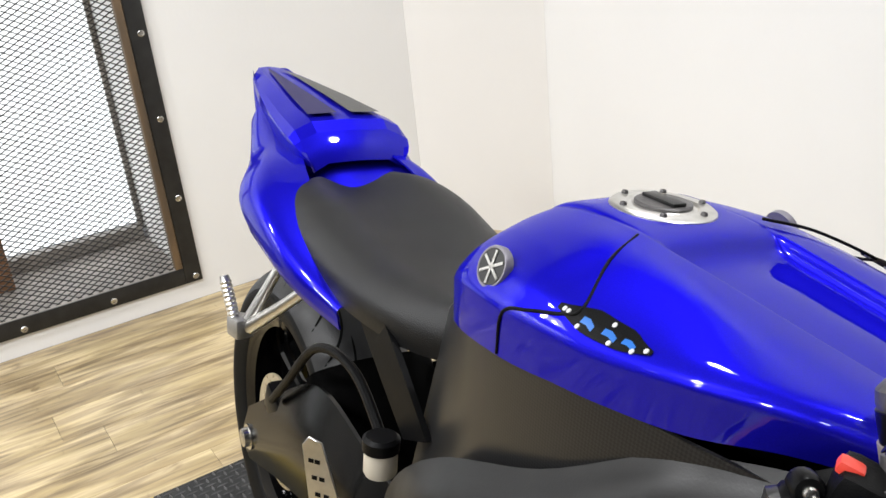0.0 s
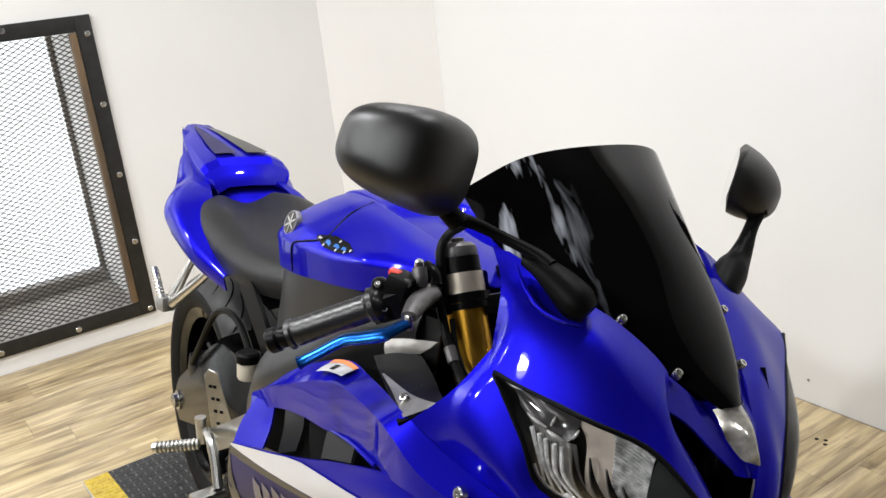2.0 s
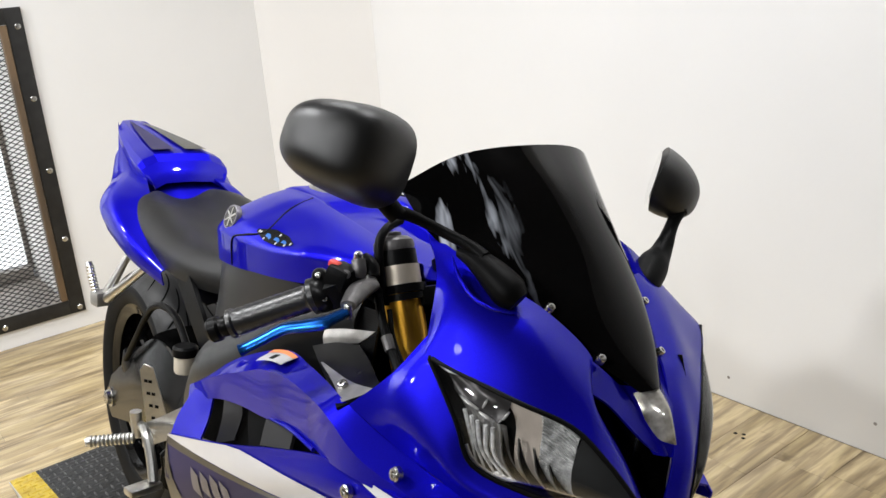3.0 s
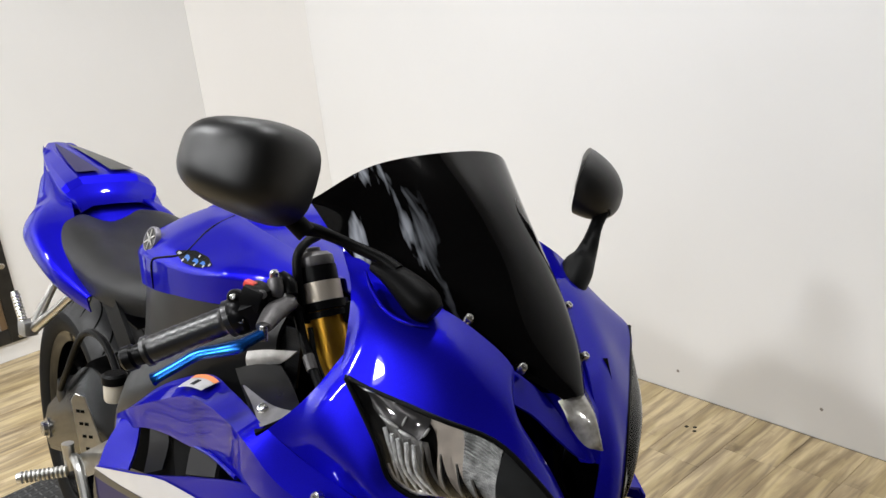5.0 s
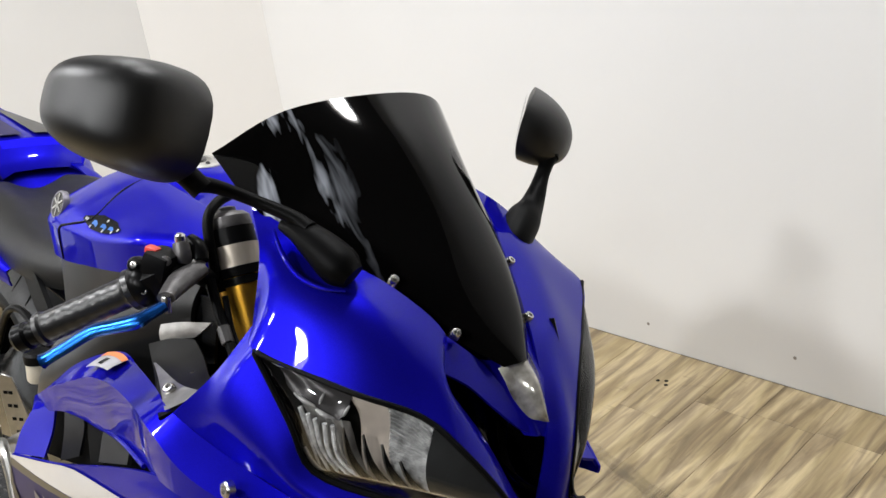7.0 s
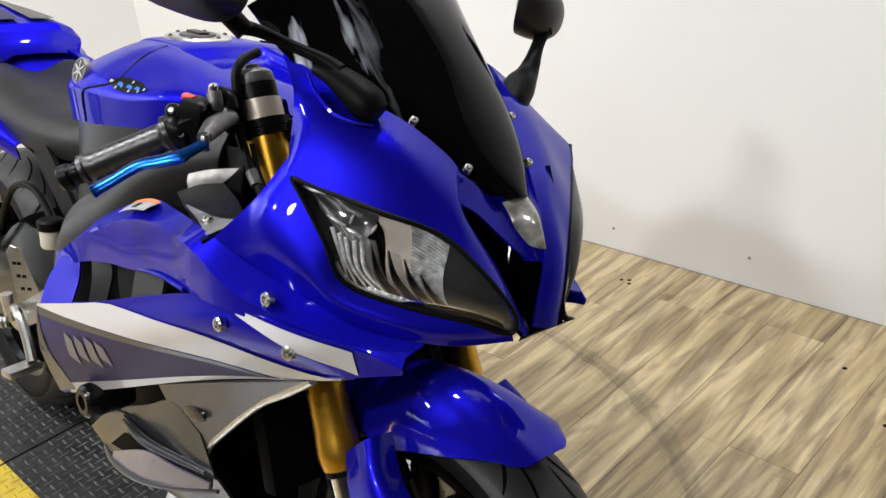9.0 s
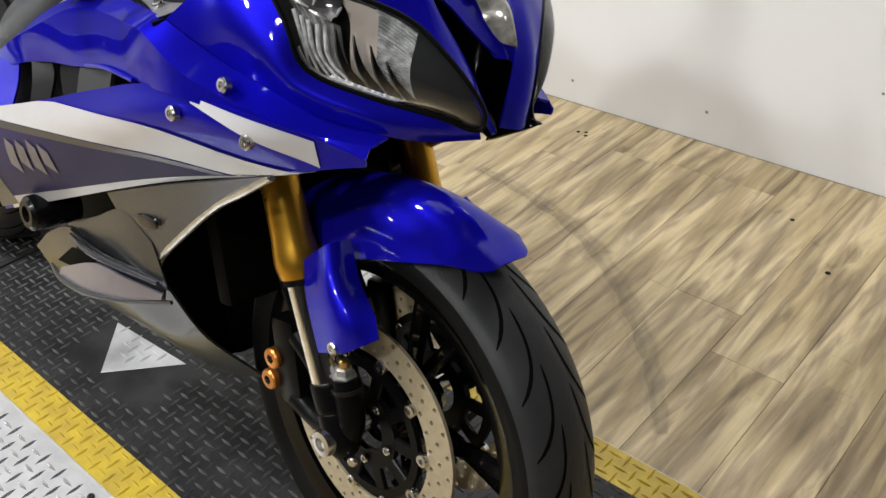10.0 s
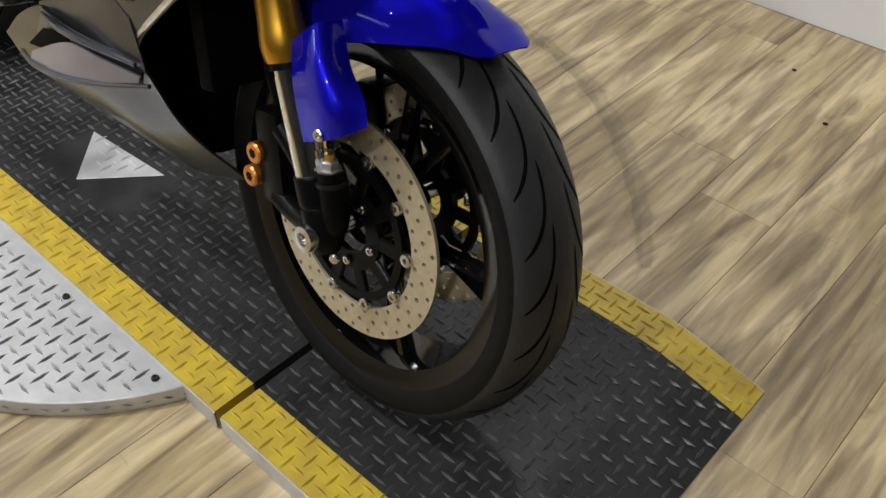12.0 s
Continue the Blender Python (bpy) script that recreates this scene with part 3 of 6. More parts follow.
def turntable():
    ob = empty("turntable", "round silver chequer-plate turntable under the platform", "turntable", pose(-0.65, -0.02, 0))
    R = 0.515
    part("disc", lathe([(0, -0.039), (R, -0.039), (R + 0.003, -0.03), (R + 0.003, -0.0055), (R + 0.0015, -0.004), (0, -0.004)], None, 96), PLATE_SILVER, ob)
    bm = bmesh.new()
    lozenges(bm, lambda x, y: math.hypot(x, y) < R - 0.015 and (y < P_Y0 + 0.008 or y > P_Y1 + 0.03), -R, R, -R, R, lambda x: -0.004, 0.0265, 0.017, 0.0034)
    tagged(part("tread", bm, TREAD_SILVER, ob, "raised silver tread ridges", 20), kind="stuff")
    bm = bmesh.new()
    for k in range(110):
        a = 2 * math.pi * k / 110
        c, s = math.cos(a), math.sin(a)
        t = Vector((-s, c, 0.25 * (-1) ** k)).normalized() * 0.009
        p = Vector((c, s, 0)) * (R + 0.0035) + Vector((0, 0, -0.021))
        n = Vector((c, s, 0)) * 0.002
        up = Vector((0, 0, 0.0025))
        v = [bm.verts.new(q) for q in (p + t, p + up, p - t, p - up, p + n)]
        for i in range(4):
            bm.faces.new((v[i], v[(i + 1) % 4], v[4]))
    tagged(part("rim_tread", bm, TREAD_SILVER, ob, "tread ridges round the rim", 20), kind="stuff")
    for x, y in ((-0.479, -0.274), (-0.229, -0.273), (-0.9, -0.4)):
        bolt("bolt", (x + 0.65, y + 0.02, -0.003), (x + 0.65, y + 0.02, 1), ob, 0.006, GRILLE_BLACK)
    return ob


turntable()


# ---------------------------------------------------------------- floor planks
def planks():
    rng = random.Random(4)
    meshes = {}
    w, gap = 0.152, 0.0007
    x = WEST + 0.002
    bits = []
    while x < EAST - 0.05:
        y = SOUTH - rng.random() * 1.2
        while y < NORTH:
            L = 1.22
            y0, y1 = max(y, SOUTH), min(y + L, NORTH - 0.002)
            if y1 - y0 > 0.1:
                bits.append((x, y0, y1))
            y += L
        x += w
    for x, y0, y1 in bits:
        key = round(y1 - y0, 3)
        if key not in meshes:
            bm = box((w - gap, key - gap, 0.012), None, 0.0006, seg=1)
            me = bpy.data.meshes.new("plank")
            bm.to_mesh(me)
            bm.free()
            me.materials.append(FLOOR)
            meshes[key] = me
        ob = new("plank", meshes[key])
        ob.location = (x + w / 2, (y0 + y1) / 2, FLOOR_Z - 0.006)
        ob.parent = floor


def tyre_mark():
    """A curved rubber scuff on the planks."""
    line = spline([(-0.72, 1.02, 0), (-0.58, 1.0, 0), (-0.34, 0.93, 0), (-0.135, 0.8, 0), (0.04, 0.63, 0), (0.16, 0.47, 0)], 8)
    for off, half in ((0.0, 0.034), (0.004, 0.022), (-0.006, 0.01)):
        bm = bmesh.new()
        G = []
        for i, p in enumerate(line):
            d = (line[min(i + 1, len(line) - 1)] - line[max(i - 1, 0)]).normalized()
            n = Vector((-d.y, d.x, 0))
            w = half * (0.5 + 0.5 * math.sin(math.pi * (i + 0.5) / len(line))) * (1 + 0.25 * math.sin(i * 1.7))
            G.append([p + n * (off - w) + Vector((0, 0, FLOOR_Z + 0.0012 - half * 0.02)), p + n * (off + w) + Vector((0, 0, FLOOR_Z + 0.0012 - half * 0.02))])
        grid(bm, G)
        part("tyre_mark", bm, TYRE_MARK, floor, "grey curved tyre scuff")
    rng = random.Random(9)
    for x, y in ((-0.62, 1.36), (-0.59, 1.352), (-0.6, 1.37), (0.2, 1.12), (0.42, 0.95), (0.05, 1.28), (0.62, 1.3)):
        part("speck", lathe([(0, 0.001), (0.004 + 0.003 * rng.random(), 0.0006), (0.006, 0), (0, 0)], pose(x, y, FLOOR_Z), 9), BLACK_PLASTIC, floor, "dark speck")


tyre_mark()


def wall_marks():
    """Small chips and scuffs on the white wall."""
    wall = bpy.data.objects["wall_north"]
    for x, z, r in ((-0.31, 0.05, 0.005), (0.12, 0.22, 0.004), (0.35, 0.035, 0.006), (0.75, 0.1, 0.004), (-0.75, 0.03, 0.005)):
        part("wall_chip", lathe([(0, 0.0008), (r * 0.7, 0.0007), (r, 0), (0, 0)], pose(x, NORTH, z, 90), 9), LEDGE, wall, "small dark chip")


wall_marks()


# ---------------------------------------------------------------- the motorcycle
# bike axes: x ahead, y to its left, z up; origin where the front tyre stands
bike = empty("motorcycle", "royal blue sport motorcycle with smoked screen leaning on its side stand", "motorcycle", pose(0, -0.05, 0, -10.2, 0, -3.2))
RAKE = radians(24)
HEAD = Vector((-math.sin(RAKE), 0, math.cos(RAKE)))
STEER = Matrix.Translation((0.097, 0, 0)) @ Matrix.Rotation(radians(0.0), 4, HEAD) @ Matrix.Translation((-0.097, 0, 0))
FA, RA = Vector((0, 0, 0.296)), Vector((-1.415, 0, 0.315))
ON_Y = Matrix.Rotation(radians(90), 4, "X")


def steered(ob):
    ob.matrix_basis = STEER
    return ob


def tyre_profile(r, half, rim):
    k = half / 0.0605
    right = [(rim - 0.004, 0.047 * k), (rim + 0.004, 0.054 * k), (rim + (r - rim) * 0.36, half), (rim + (r - rim) * 0.58, half * 0.945), (rim + (r - rim) * 0.76, half * 0.78), (rim + (r - rim) * 0.91, half * 0.5), (rim + (r - rim) * 0.985, half * 0.2)]
    outer = [(a, -b) for a, b in right] + [(r, 0)] + [(a, b) for a, b in reversed(right)]
    return outer


def tyre_point(prof, c, a, v, lift):
    """A point on the tread at angle a, v from -1 to 1 across."""
    pts = [(h, q) for q, h in prof]
    h = v * max(p[0] for p in pts)
    for (h0, r0), (h1, r1) in zip(pts, pts[1:]):
        if h0 <= h <= h1 and h1 > h0:
            r = r0 + (r1 - r0) * (h - h0) / (h1 - h0)
            break
    else:
        r = pts[len(pts) // 2][1]
    r += lift
    return c + Vector((r * math.sin(a), h, r * math.cos(a)))


def wheel(name, c, r, half, rim, label, front):
    m = Matrix.Translation(c) @ ON_Y
    k = half / 0.0605
    rim_ob = part(name, lathe([(rim - 0.006, -0.05 * k), (rim + 0.003, -0.052 * k), (rim + 0.004, -0.047 * k), (rim - 0.012, -0.042 * k), (rim - 0.02, -0.02 * k), (rim - 0.026, 0), (rim - 0.02, 0.02 * k), (rim - 0.012, 0.042 * k), (rim + 0.004, 0.047 * k), (rim + 0.003, 0.052 * k), (rim - 0.006, 0.05 * k), (rim - 0.026, 0.044 * k), (rim - 0.036, 0), (rim - 0.026, -0.044 * k), (rim - 0.006, -0.05 * k)], m, 72), WHEEL_BLACK, bike, label)
    prof = tyre_profile(r, half, rim)
    smooth = [(p.x, p.y) for p in spline([(a, b, 0) for a, b in prof], 4)]
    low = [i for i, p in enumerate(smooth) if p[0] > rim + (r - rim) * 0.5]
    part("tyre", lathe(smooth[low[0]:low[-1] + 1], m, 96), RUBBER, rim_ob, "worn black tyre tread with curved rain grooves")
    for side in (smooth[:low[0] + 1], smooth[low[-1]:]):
        part("sidewall", lathe(side, m, 96), SIDEWALL, rim_ob, "dull tyre sidewall, darkened for its shade")
    # Dark strips lie on the tread; the grooves' shade is in their colour.
    bm = bmesh.new()
    n = 26
    for k2 in range(n):
        base = 2 * math.pi * k2 / n
        for s in (1, -1):
            for a0, a1, v0, v1, v2 in ((0.0, 0.36, 0.26, 0.38, 0.84),):
                line = []
                for i in range(13):
                    t = i / 12
                    wd = 0.0024 * min(1, 6 * t + 0.3, 6 * (1 - t) + 0.3)
                    a = base + (math.pi / n if s < 0 else 0) + a0 + (a1 - a0) * t
                    v = s * (v0 + (v1 - v0) * t + (v2 - v1) * t ** 3.2)
                    line.append([tyre_point(smooth, c, a + wd / r * 0.9, v - wd / half * 0.6 * s, 0.0004), tyre_point(smooth, c, a - wd / r * 0.9, v + wd / half * 0.6 * s, 0.0004)])
                grid(bm, line)
    tagged(part("tread_groove", bm, GROOVE, rim_ob, "curved rain grooves"), kind="stuff")
    hub = lathe([(0, -0.05 * k), (0.03, -0.05 * k), (0.042, -0.03 * k), (0.036, 0), (0.042, 0.03 * k), (0.03, 0.05 * k), (0, 0.05 * k)], m, 28)
    part("hub", hub, BLACK_GLOSS, rim_ob)
    for i in range(5):
        a = 2 * math.pi * i / 5 + 0.35
        for s in (-1, 1):
            p0 = c + Vector((0.034 * math.sin(a), 0, 0.034 * math.cos(a)))
            p1 = c + Vector((0.1 * math.sin(a + 0.1 * s), 0.012 * s, 0.1 * math.cos(a + 0.1 * s)))
            p2 = c + Vector(((rim - 0.028) * math.sin(a + 0.16 * s), 0.016 * s, (rim - 0.028) * math.cos(a + 0.16 * s)))
            part("spoke", tube([p0, p1, p2], [0.014, 0.011, 0.013], 8, 4), BLACK_GLOSS, rim_ob)
    return rim_ob


def disc(name, c, y, r0, r1, parent, side, cells=44, buttons=10):
    """A drilled brake ring on a black carrier."""
    bm = bmesh.new()
    rows = 3
    for i in range(cells):
        for j in range(rows):
            ra, rb = r0 + (r1 - r0) * j / rows, r0 + (r1 - r0) * (j + 1) / rows
            a0, a1 = 2 * math.pi * i / cells, 2 * math.pi * (i + 1) / cells
            rm, am = (ra + rb) / 2, (a0 + a1) / 2
            co = [(ra, a0), (ra, am), (ra, a1), (rm, a1), (rb, a1), (rb, am), (rb, a0), (rm, a0)]
            V = [bm.verts.new((c.x + q * math.sin(t), y, c.z + q * math.cos(t))) for q, t in co]
            if (i + j) % 2 == 0:
                h = 0.0034
                inner = []
                for q, t in co:
                    d = Vector((q * math.sin(t) - rm * math.sin(am), 0, q * math.cos(t) - rm * math.cos(am))).normalized() * h
                    inner.append(bm.verts.new((c.x + rm * math.sin(am) + d.x, y, c.z + rm * math.cos(am) + d.z)))
                for k in range(8):
                    bm.faces.new((V[k], V[(k + 1) % 8], inner[(k + 1) % 8], inner[k]))
            else:
                bm.faces.new(V)
    bmesh.ops.remove_doubles(bm, verts=bm.verts, dist=1e-5)
    bmesh.ops.solidify(bm, geom=bm.faces[:], thickness=0.0045)
    ob = part(name, bm, DISC, parent, "drilled brake disc with pale bronze face", 30)
    m = Matrix.Translation((c.x, y, c.z)) @ ON_Y
    car = part("disc_carrier", lathe([(0.034, -0.005), (0.058, -0.005), (0.058, 0.004), (0.034, 0.004), (0.034, -0.005)], m, 40), BLACK_SATIN, parent)
    part("carrier_rim", lathe([(r0 - 0.024, -0.004), (r0 - 0.012, -0.004), (r0 - 0.012, 0.004), (r0 - 0.024, 0.004), (r0 - 0.024, -0.004)], m, 40), BLACK_SATIN, parent)
    for k in range(buttons):
        a = 2 * math.pi * k / buttons + 0.2
        mm = Matrix.Translation((c.x, y, c.z)) @ Matrix.Rotation(a, 4, "Y")
        part("carrier_arm", box((0.02, 0.007, r0 - 0.06), mm @ pose(0, 0, (r0 + 0.045) / 2), 0.002, None, 1), BLACK_SATIN, parent)
    for k in range(buttons):
        a = 2 * math.pi * k / buttons + 0.2
        p = Vector((c.x + (r0 - 0.006) * math.sin(a), y, c.z + (r0 - 0.006) * math.cos(a)))
        bm = lathe([(0, 0.002), (0.0032, 0.002), (0.0036, 0.006), (0.0082, 0.0055), (0.0092, 0.004), (0.0092, -0.003), (0, -0.003)], along(p, p + Vector((0, side, 0))), 14)
        part("disc_button", bm, STEEL, parent)
    for k in range(5):
        a = 2 * math.pi * k / 5 + 0.5
        p = Vector((c.x + 0.047 * math.sin(a), y + side * 0.005, c.z + 0.047 * math.cos(a)))
        bolt("disc_bolt", p, p + Vector((0, side, 0)), parent, 0.0065)
    return ob


def front_end():
    w = steered(wheel("front_wheel", FA, 0.2925, 0.0605, 0.235, "gloss black cast front wheel", True))
    for s in (-1, 1):
        disc("brake_disc", FA, 0.066 * s, 0.112, 0.155, w, s, 60)
    for s in (-1, 1):
        y = 0.112 * s
        base = Vector((0.008, y, 0.298))

        def at(z):
            return base + HEAD * ((z - 0.298) / HEAD.z) + Vector((0.045 * max(0, z - 0.5), 0, 0))
        leg = steered(part("fork_leg", tube([at(0.5), at(0.515), at(0.53), at(0.56), at(0.67), at(0.76), at(0.86), at(0.895)], [0.026, 0.0288, 0.028, 0.0252, 0.0236, 0.025, 0.0268, 0.0272], 28, 3), GOLD, bike, "gold anodised upside-down fork leg"))
        part("fork_slider", tube([at(0.34), at(0.5)], 0.0205, 24, 1), CHROME, leg, "chromed fork slider")
        part("dust_seal", tube([at(0.492), at(0.5)], 0.024, 24, 1), BLACK_PLASTIC, leg)
        part("fork_ring", tube([at(0.895), at(0.926)], 0.0285, 32, 1), RING, leg, "brushed metal ring of the fork")
        part("fork_sleeve", tube([at(0.926), at(0.944)], 0.0272, 32, 1), BLACK_SATIN, leg, "black band below the fork cap")
        part("fork_cap", lathe([(0.0255, 0), (0.0265, 0.004), (0.0255, 0.012), (0.02, 0.017), (0.012, 0.019), (0.012, 0.023), (0.007, 0.025), (0, 0.025)], along(at(0.944), at(1.0)), 28), CAST_DARK, leg, "dark grey fork cap")
        foot = steered(part("fork_foot", tube([at(0.376), at(0.372), at(0.345), at(0.34), at(0.335), at(0.3), at(0.285)], [0.0225, 0.0235, 0.0235, 0.0215, 0.0235, 0.024, 0.016], 24, 3), BLACK_SATIN, bike, "black cast fork foot"))
        y = 0.106 * s
        lug = [Vector((0.0, y, 0.392)), Vector((0.003, y, 0.38)), Vector((0.014, y, 0.335)), Vector((0.012, y, 0.31))]
        part("axle_clamp", tube(lug, [0.0175, 0.0185, 0.0185, 0.0165], 20, 3), BLACK_SATIN, foot, "black damper housing")
        part("clamp_ring", tube([lug[1], lug[1].lerp(lug[2], 0.12)], 0.0205, 20, 1), FRAME_BLACK, foot)
        part("pinch_bolt", lathe([(0, 0.005), (0.005, 0.005), (0.007, 0.003), (0.007, -0.004), (0, -0.004)], along((0.034, y + 0.012 * s, 0.288), (0.2, y + 0.3 * s, 0.3)), 12), STEEL, foot)
        part("damper_nut", lathe([(0.0, 0.01), (0.009, 0.01), (0.0115, 0.008), (0.0115, 0.0), (0.017, -0.001), (0.017, -0.006), (0, -0.006)], along((-0.003, y, 0.395), (-0.012, y, 0.5)), 6), CAST, foot, "silver hexagon nut")
        part("damper_screw", lathe([(0.0065, 0.009), (0.0065, 0.018), (0.004, 0.02), (0, 0.02)], along((-0.003, y, 0.395), (-0.012, y, 0.5)), 16), BRASS, foot, "brass damping screw")
        part("axle_end", lathe([(0, 0.008), (0.008, 0.008), (0.009, 0.014), (0.0165, 0.013), (0.018, 0.008), (0.018, -0.02), (0, -0.02)], along((-0.0, 0.13 * s, 0.306), (0.0, s, 0.306)), 24), STEEL, foot, "steel axle end with a socket")
        # caliper behind the leg
        m = Matrix.Translation((-0.115, 0.083 * s, 0.35)) @ Matrix.Rotation(radians(-12), 4, "Y")
        cal = steered(part("brake_caliper", box((0.05, 0.058, 0.13), m, 0.013), BLACK_SATIN, bike, "black radial brake caliper"))
        part("caliper_arm", tube([(-0.1, 0.1 * s, 0.40), (-0.06, 0.102 * s, 0.375), (-0.02, 0.104 * s, 0.35)], [0.016, 0.014, 0.018], 12, 4), BLACK_SATIN, cal)
        part("caliper_arm", tube([(-0.1, 0.1 * s, 0.30), (-0.06, 0.104 * s, 0.295), (-0.01, 0.104 * s, 0.30)], [0.016, 0.014, 0.018], 12, 4), BLACK_SATIN, cal)
        for p in (Vector((-0.137, 0.114 * s, 0.35)), Vector((-0.143, 0.114 * s, 0.313))):
            cap = part("piston_cap", lathe([(0, 0.004), (0.006, 0.004), (0.007, 0.006), (0.013, 0.0055), (0.0148, 0.003), (0.0148, -0.006), (0, -0.006)], along(p, p + Vector((0, s, 0))), 24), ORANGE_CAP, cal, "orange caliper cap with a cross slot")
            for a in (0, 60, 120):
                part("slot_bar", box((0.0115, 0.0012, 0.0028), Matrix.Translation(p + Vector((0, 0.0058 * s, 0))) @ Matrix.Rotation(radians(a), 4, "Y")), BLACK_PLASTIC, cap)
        part("brake_hose", tube([(-0.13, 0.085 * s, 0.41), (-0.15, 0.09 * s, 0.47), (-0.14, 0.085 * s, 0.55), (-0.17, 0.07 * s, 0.66)], 0.006, 10, 6), BLACK_PLASTIC, cal)
    steered(part("front_axle", tube([(-0.004, -0.12, 0.298), (-0.004, 0.12, 0.298)], 0.011, 16, 1), STEEL, bike))
    # mudguard
    fend = []
    for ang, half, edge in ((27.5, 0.03, 0.3165), (26, 0.043, 0.312), (23, 0.054, 0.306), (20, 0.065, 0.2994), (14, 0.075, 0.28), (8, 0.08, 0.265), (2, 0.082, 0.2535), (-6, 0.084, 0.243), (-18, 0.084, 0.25), (-30, 0.08, 0.27), (-46, 0.074, 0.285), (-62, 0.07, 0.29)):
        a = radians(ang)
        row = []
        for v in (-1, -0.92, -0.75, -0.4, 0, 0.4, 0.75, 0.92, 1):
            rr = 0.32 - (0.32 - edge) * abs(v) ** 2.2
            row.append((rr * math.sin(a), half * math.copysign(abs(v) ** 0.85, v), 0.298 + rr * math.cos(a)))
        fend.append(row)
    guard = steered(part("front_mudguard", panel(fend, 0.003, 3, 5), BLUE, bike, "glossy blue front mudguard"))
    for s in (-1, 1):
        rows = [[(-0.064, 0.122 * s, 0.532), (-0.028, 0.118 * s, 0.566), (-0.022, 0.086 * s, 0.566)], [(-0.05, 0.13 * s, 0.494), (0.0, 0.135 * s, 0.534), (0.012, 0.1 * s, 0.53)], [(-0.036, 0.131 * s, 0.458), (0.026, 0.141 * s, 0.495), (0.047, 0.108 * s, 0.506)], [(-0.024, 0.13 * s, 0.425), (0.033, 0.138 * s, 0.458), (0.061, 0.112 * s, 0.48)]]
        part("mudguard_stay", panel(rows, 0.003, 5, 5), BLUE, guard, "blue fork cover of the mudguard")
        bolt("screw", (0.014, 0.139 * s, 0.455), (0.014, s, 0.455), guard, 0.008)
    # triple clamps and bars
    top = bmesh.new()
    for s in (-1, 1):
        q = Vector((0.027, 0.112 * s, 0.298)) + HEAD * ((0.899 - 0.298) / HEAD.z)
        lathe([(0.02, -0.006), (0.0325, -0.006), (0.0335, 0.004), (0.02, 0.006)], along(q, q + HEAD), 24, top)
    clamp = steered(part("top_clamp", box((0.07, 0.2, 0.026), Matrix.Translation((-0.24, 0, 0.884)) @ Matrix.Rotation(-RAKE, 4, "Y"), 0.008, top), BLACK_SATIN, bike, "black top fork clamp"))
    low = bmesh.new()
    for s in (-1, 1):
        q = Vector((0.012, 0.105 * s, 0.298)) + HEAD * ((0.735 - 0.298) / HEAD.z)
        lathe([(0.029, -0.024), (0.038, -0.024), (0.038, 0.024), (0.029, 0.024)], along(q, q + HEAD), 24, low)
    steered(part("lower_clamp", box((0.07, 0.2, 0.04), Matrix.Translation((-0.2, 0, 0.735)) @ Matrix.Rotation(-RAKE, 4, "Y"), 0.01, low), BLACK_SATIN, bike))
    part("ignition_lock", lathe([(0.022, 0), (0.022, 0.03), (0.016, 0.034), (0, 0.034)], along((-0.285, 0, 0.89), Vector((-0.285, 0, 0.89)) + HEAD), 24), BLACK_PLASTIC, clamp)
    for s in (-1, 1):
        q = Vector((0.026, 0.112 * s, 0.298)) + HEAD * ((0.893 - 0.298) / HEAD.z)
        drop = 0.125 if s > 0 else 0.0
        inner, outer = Vector((-0.226, 0.186 * s, 0.92 - drop)), Vector((-0.338, 0.322 * s, 0.842 - drop))
        d = (outer - inner).normalized()
        bar = steered(part("clip_on_bar", lathe([(0.02, -0.009), (0.0318, -0.009), (0.032, -0.001), (0.02, 0.0)], along(q, q + HEAD), 24), BLACK_SATIN, bike, "black clip-on handlebar with a round clamp"))
        part("bar_tube", tube([q + Vector((0.0, 0.03 * s, 0)), inner, inner + d * 0.03], 0.0105, 16, 4), BLACK_SATIN, bar)
        g0 = inner + d * 0.055
        ribs = []
        for k in range(15):
            ribs += [(0.0168, 0.092 * k / 14), (0.0168 if k % 2 else 0.0162, 0.092 * (k + 0.5) / 14)]
        part("grip", lathe([(0.0135, -0.004), (0.022, -0.004), (0.0225, 0.002), (0.0175, 0.005)] + [(a, 0.006 + b) for a, b in ribs] + [(0.0185, 0.104), (0.0185, 0.109), (0.012, 0.11)], along(g0, outer), 24), GRIP, bar, "dark grey rubber grip")
        part("bar_end", lathe([(0.012, 0), (0.0135, 0.004), (0.0125, 0.012), (0.0155, 0.015), (0.0155, 0.025), (0.012, 0.029), (0, 0.029)], along(g0 + d * 0.11, outer + d), 20), BLACK_SATIN, bar, "black bar end weight")
        mm = along(inner + d * 0.03, outer)
        dr = Vector((0, 0, drop))

        def spot(x, y, z):
            return Vector((x, y * s, z)) - dr
        # clamp half against the grip, with two screws and a notch between them
        part("switch_clamp", lathe([(0.0, -0.01), (0.021, -0.01), (0.0235, -0.006), (0.0235, 0.006), (0.021, 0.01), (0.0, 0.01)], mm @ pose(0, 0, 0.012), 28), BLACK_SATIN, bar, "black switch clamp")
        sw = part("switch_housing", box((0.04, 0.036, 0.032), mm @ pose(0, 0, -0.006, 0, 0, 20 * s), 0.008), BLACK_PLASTIC, bar, "black switch housing")
        turn = Matrix.Rotation(radians(-32 * s), 4, "Z") @ Matrix.Rotation(radians(16), 4, "Y")
        block = part("switch_block", box((0.03, 0.036, 0.03), Matrix.Translation(spot(-0.2342, 0.2026, 0.9262)) @ turn, 0.008), BLACK_PLASTIC, bar, "rounded black switch block")
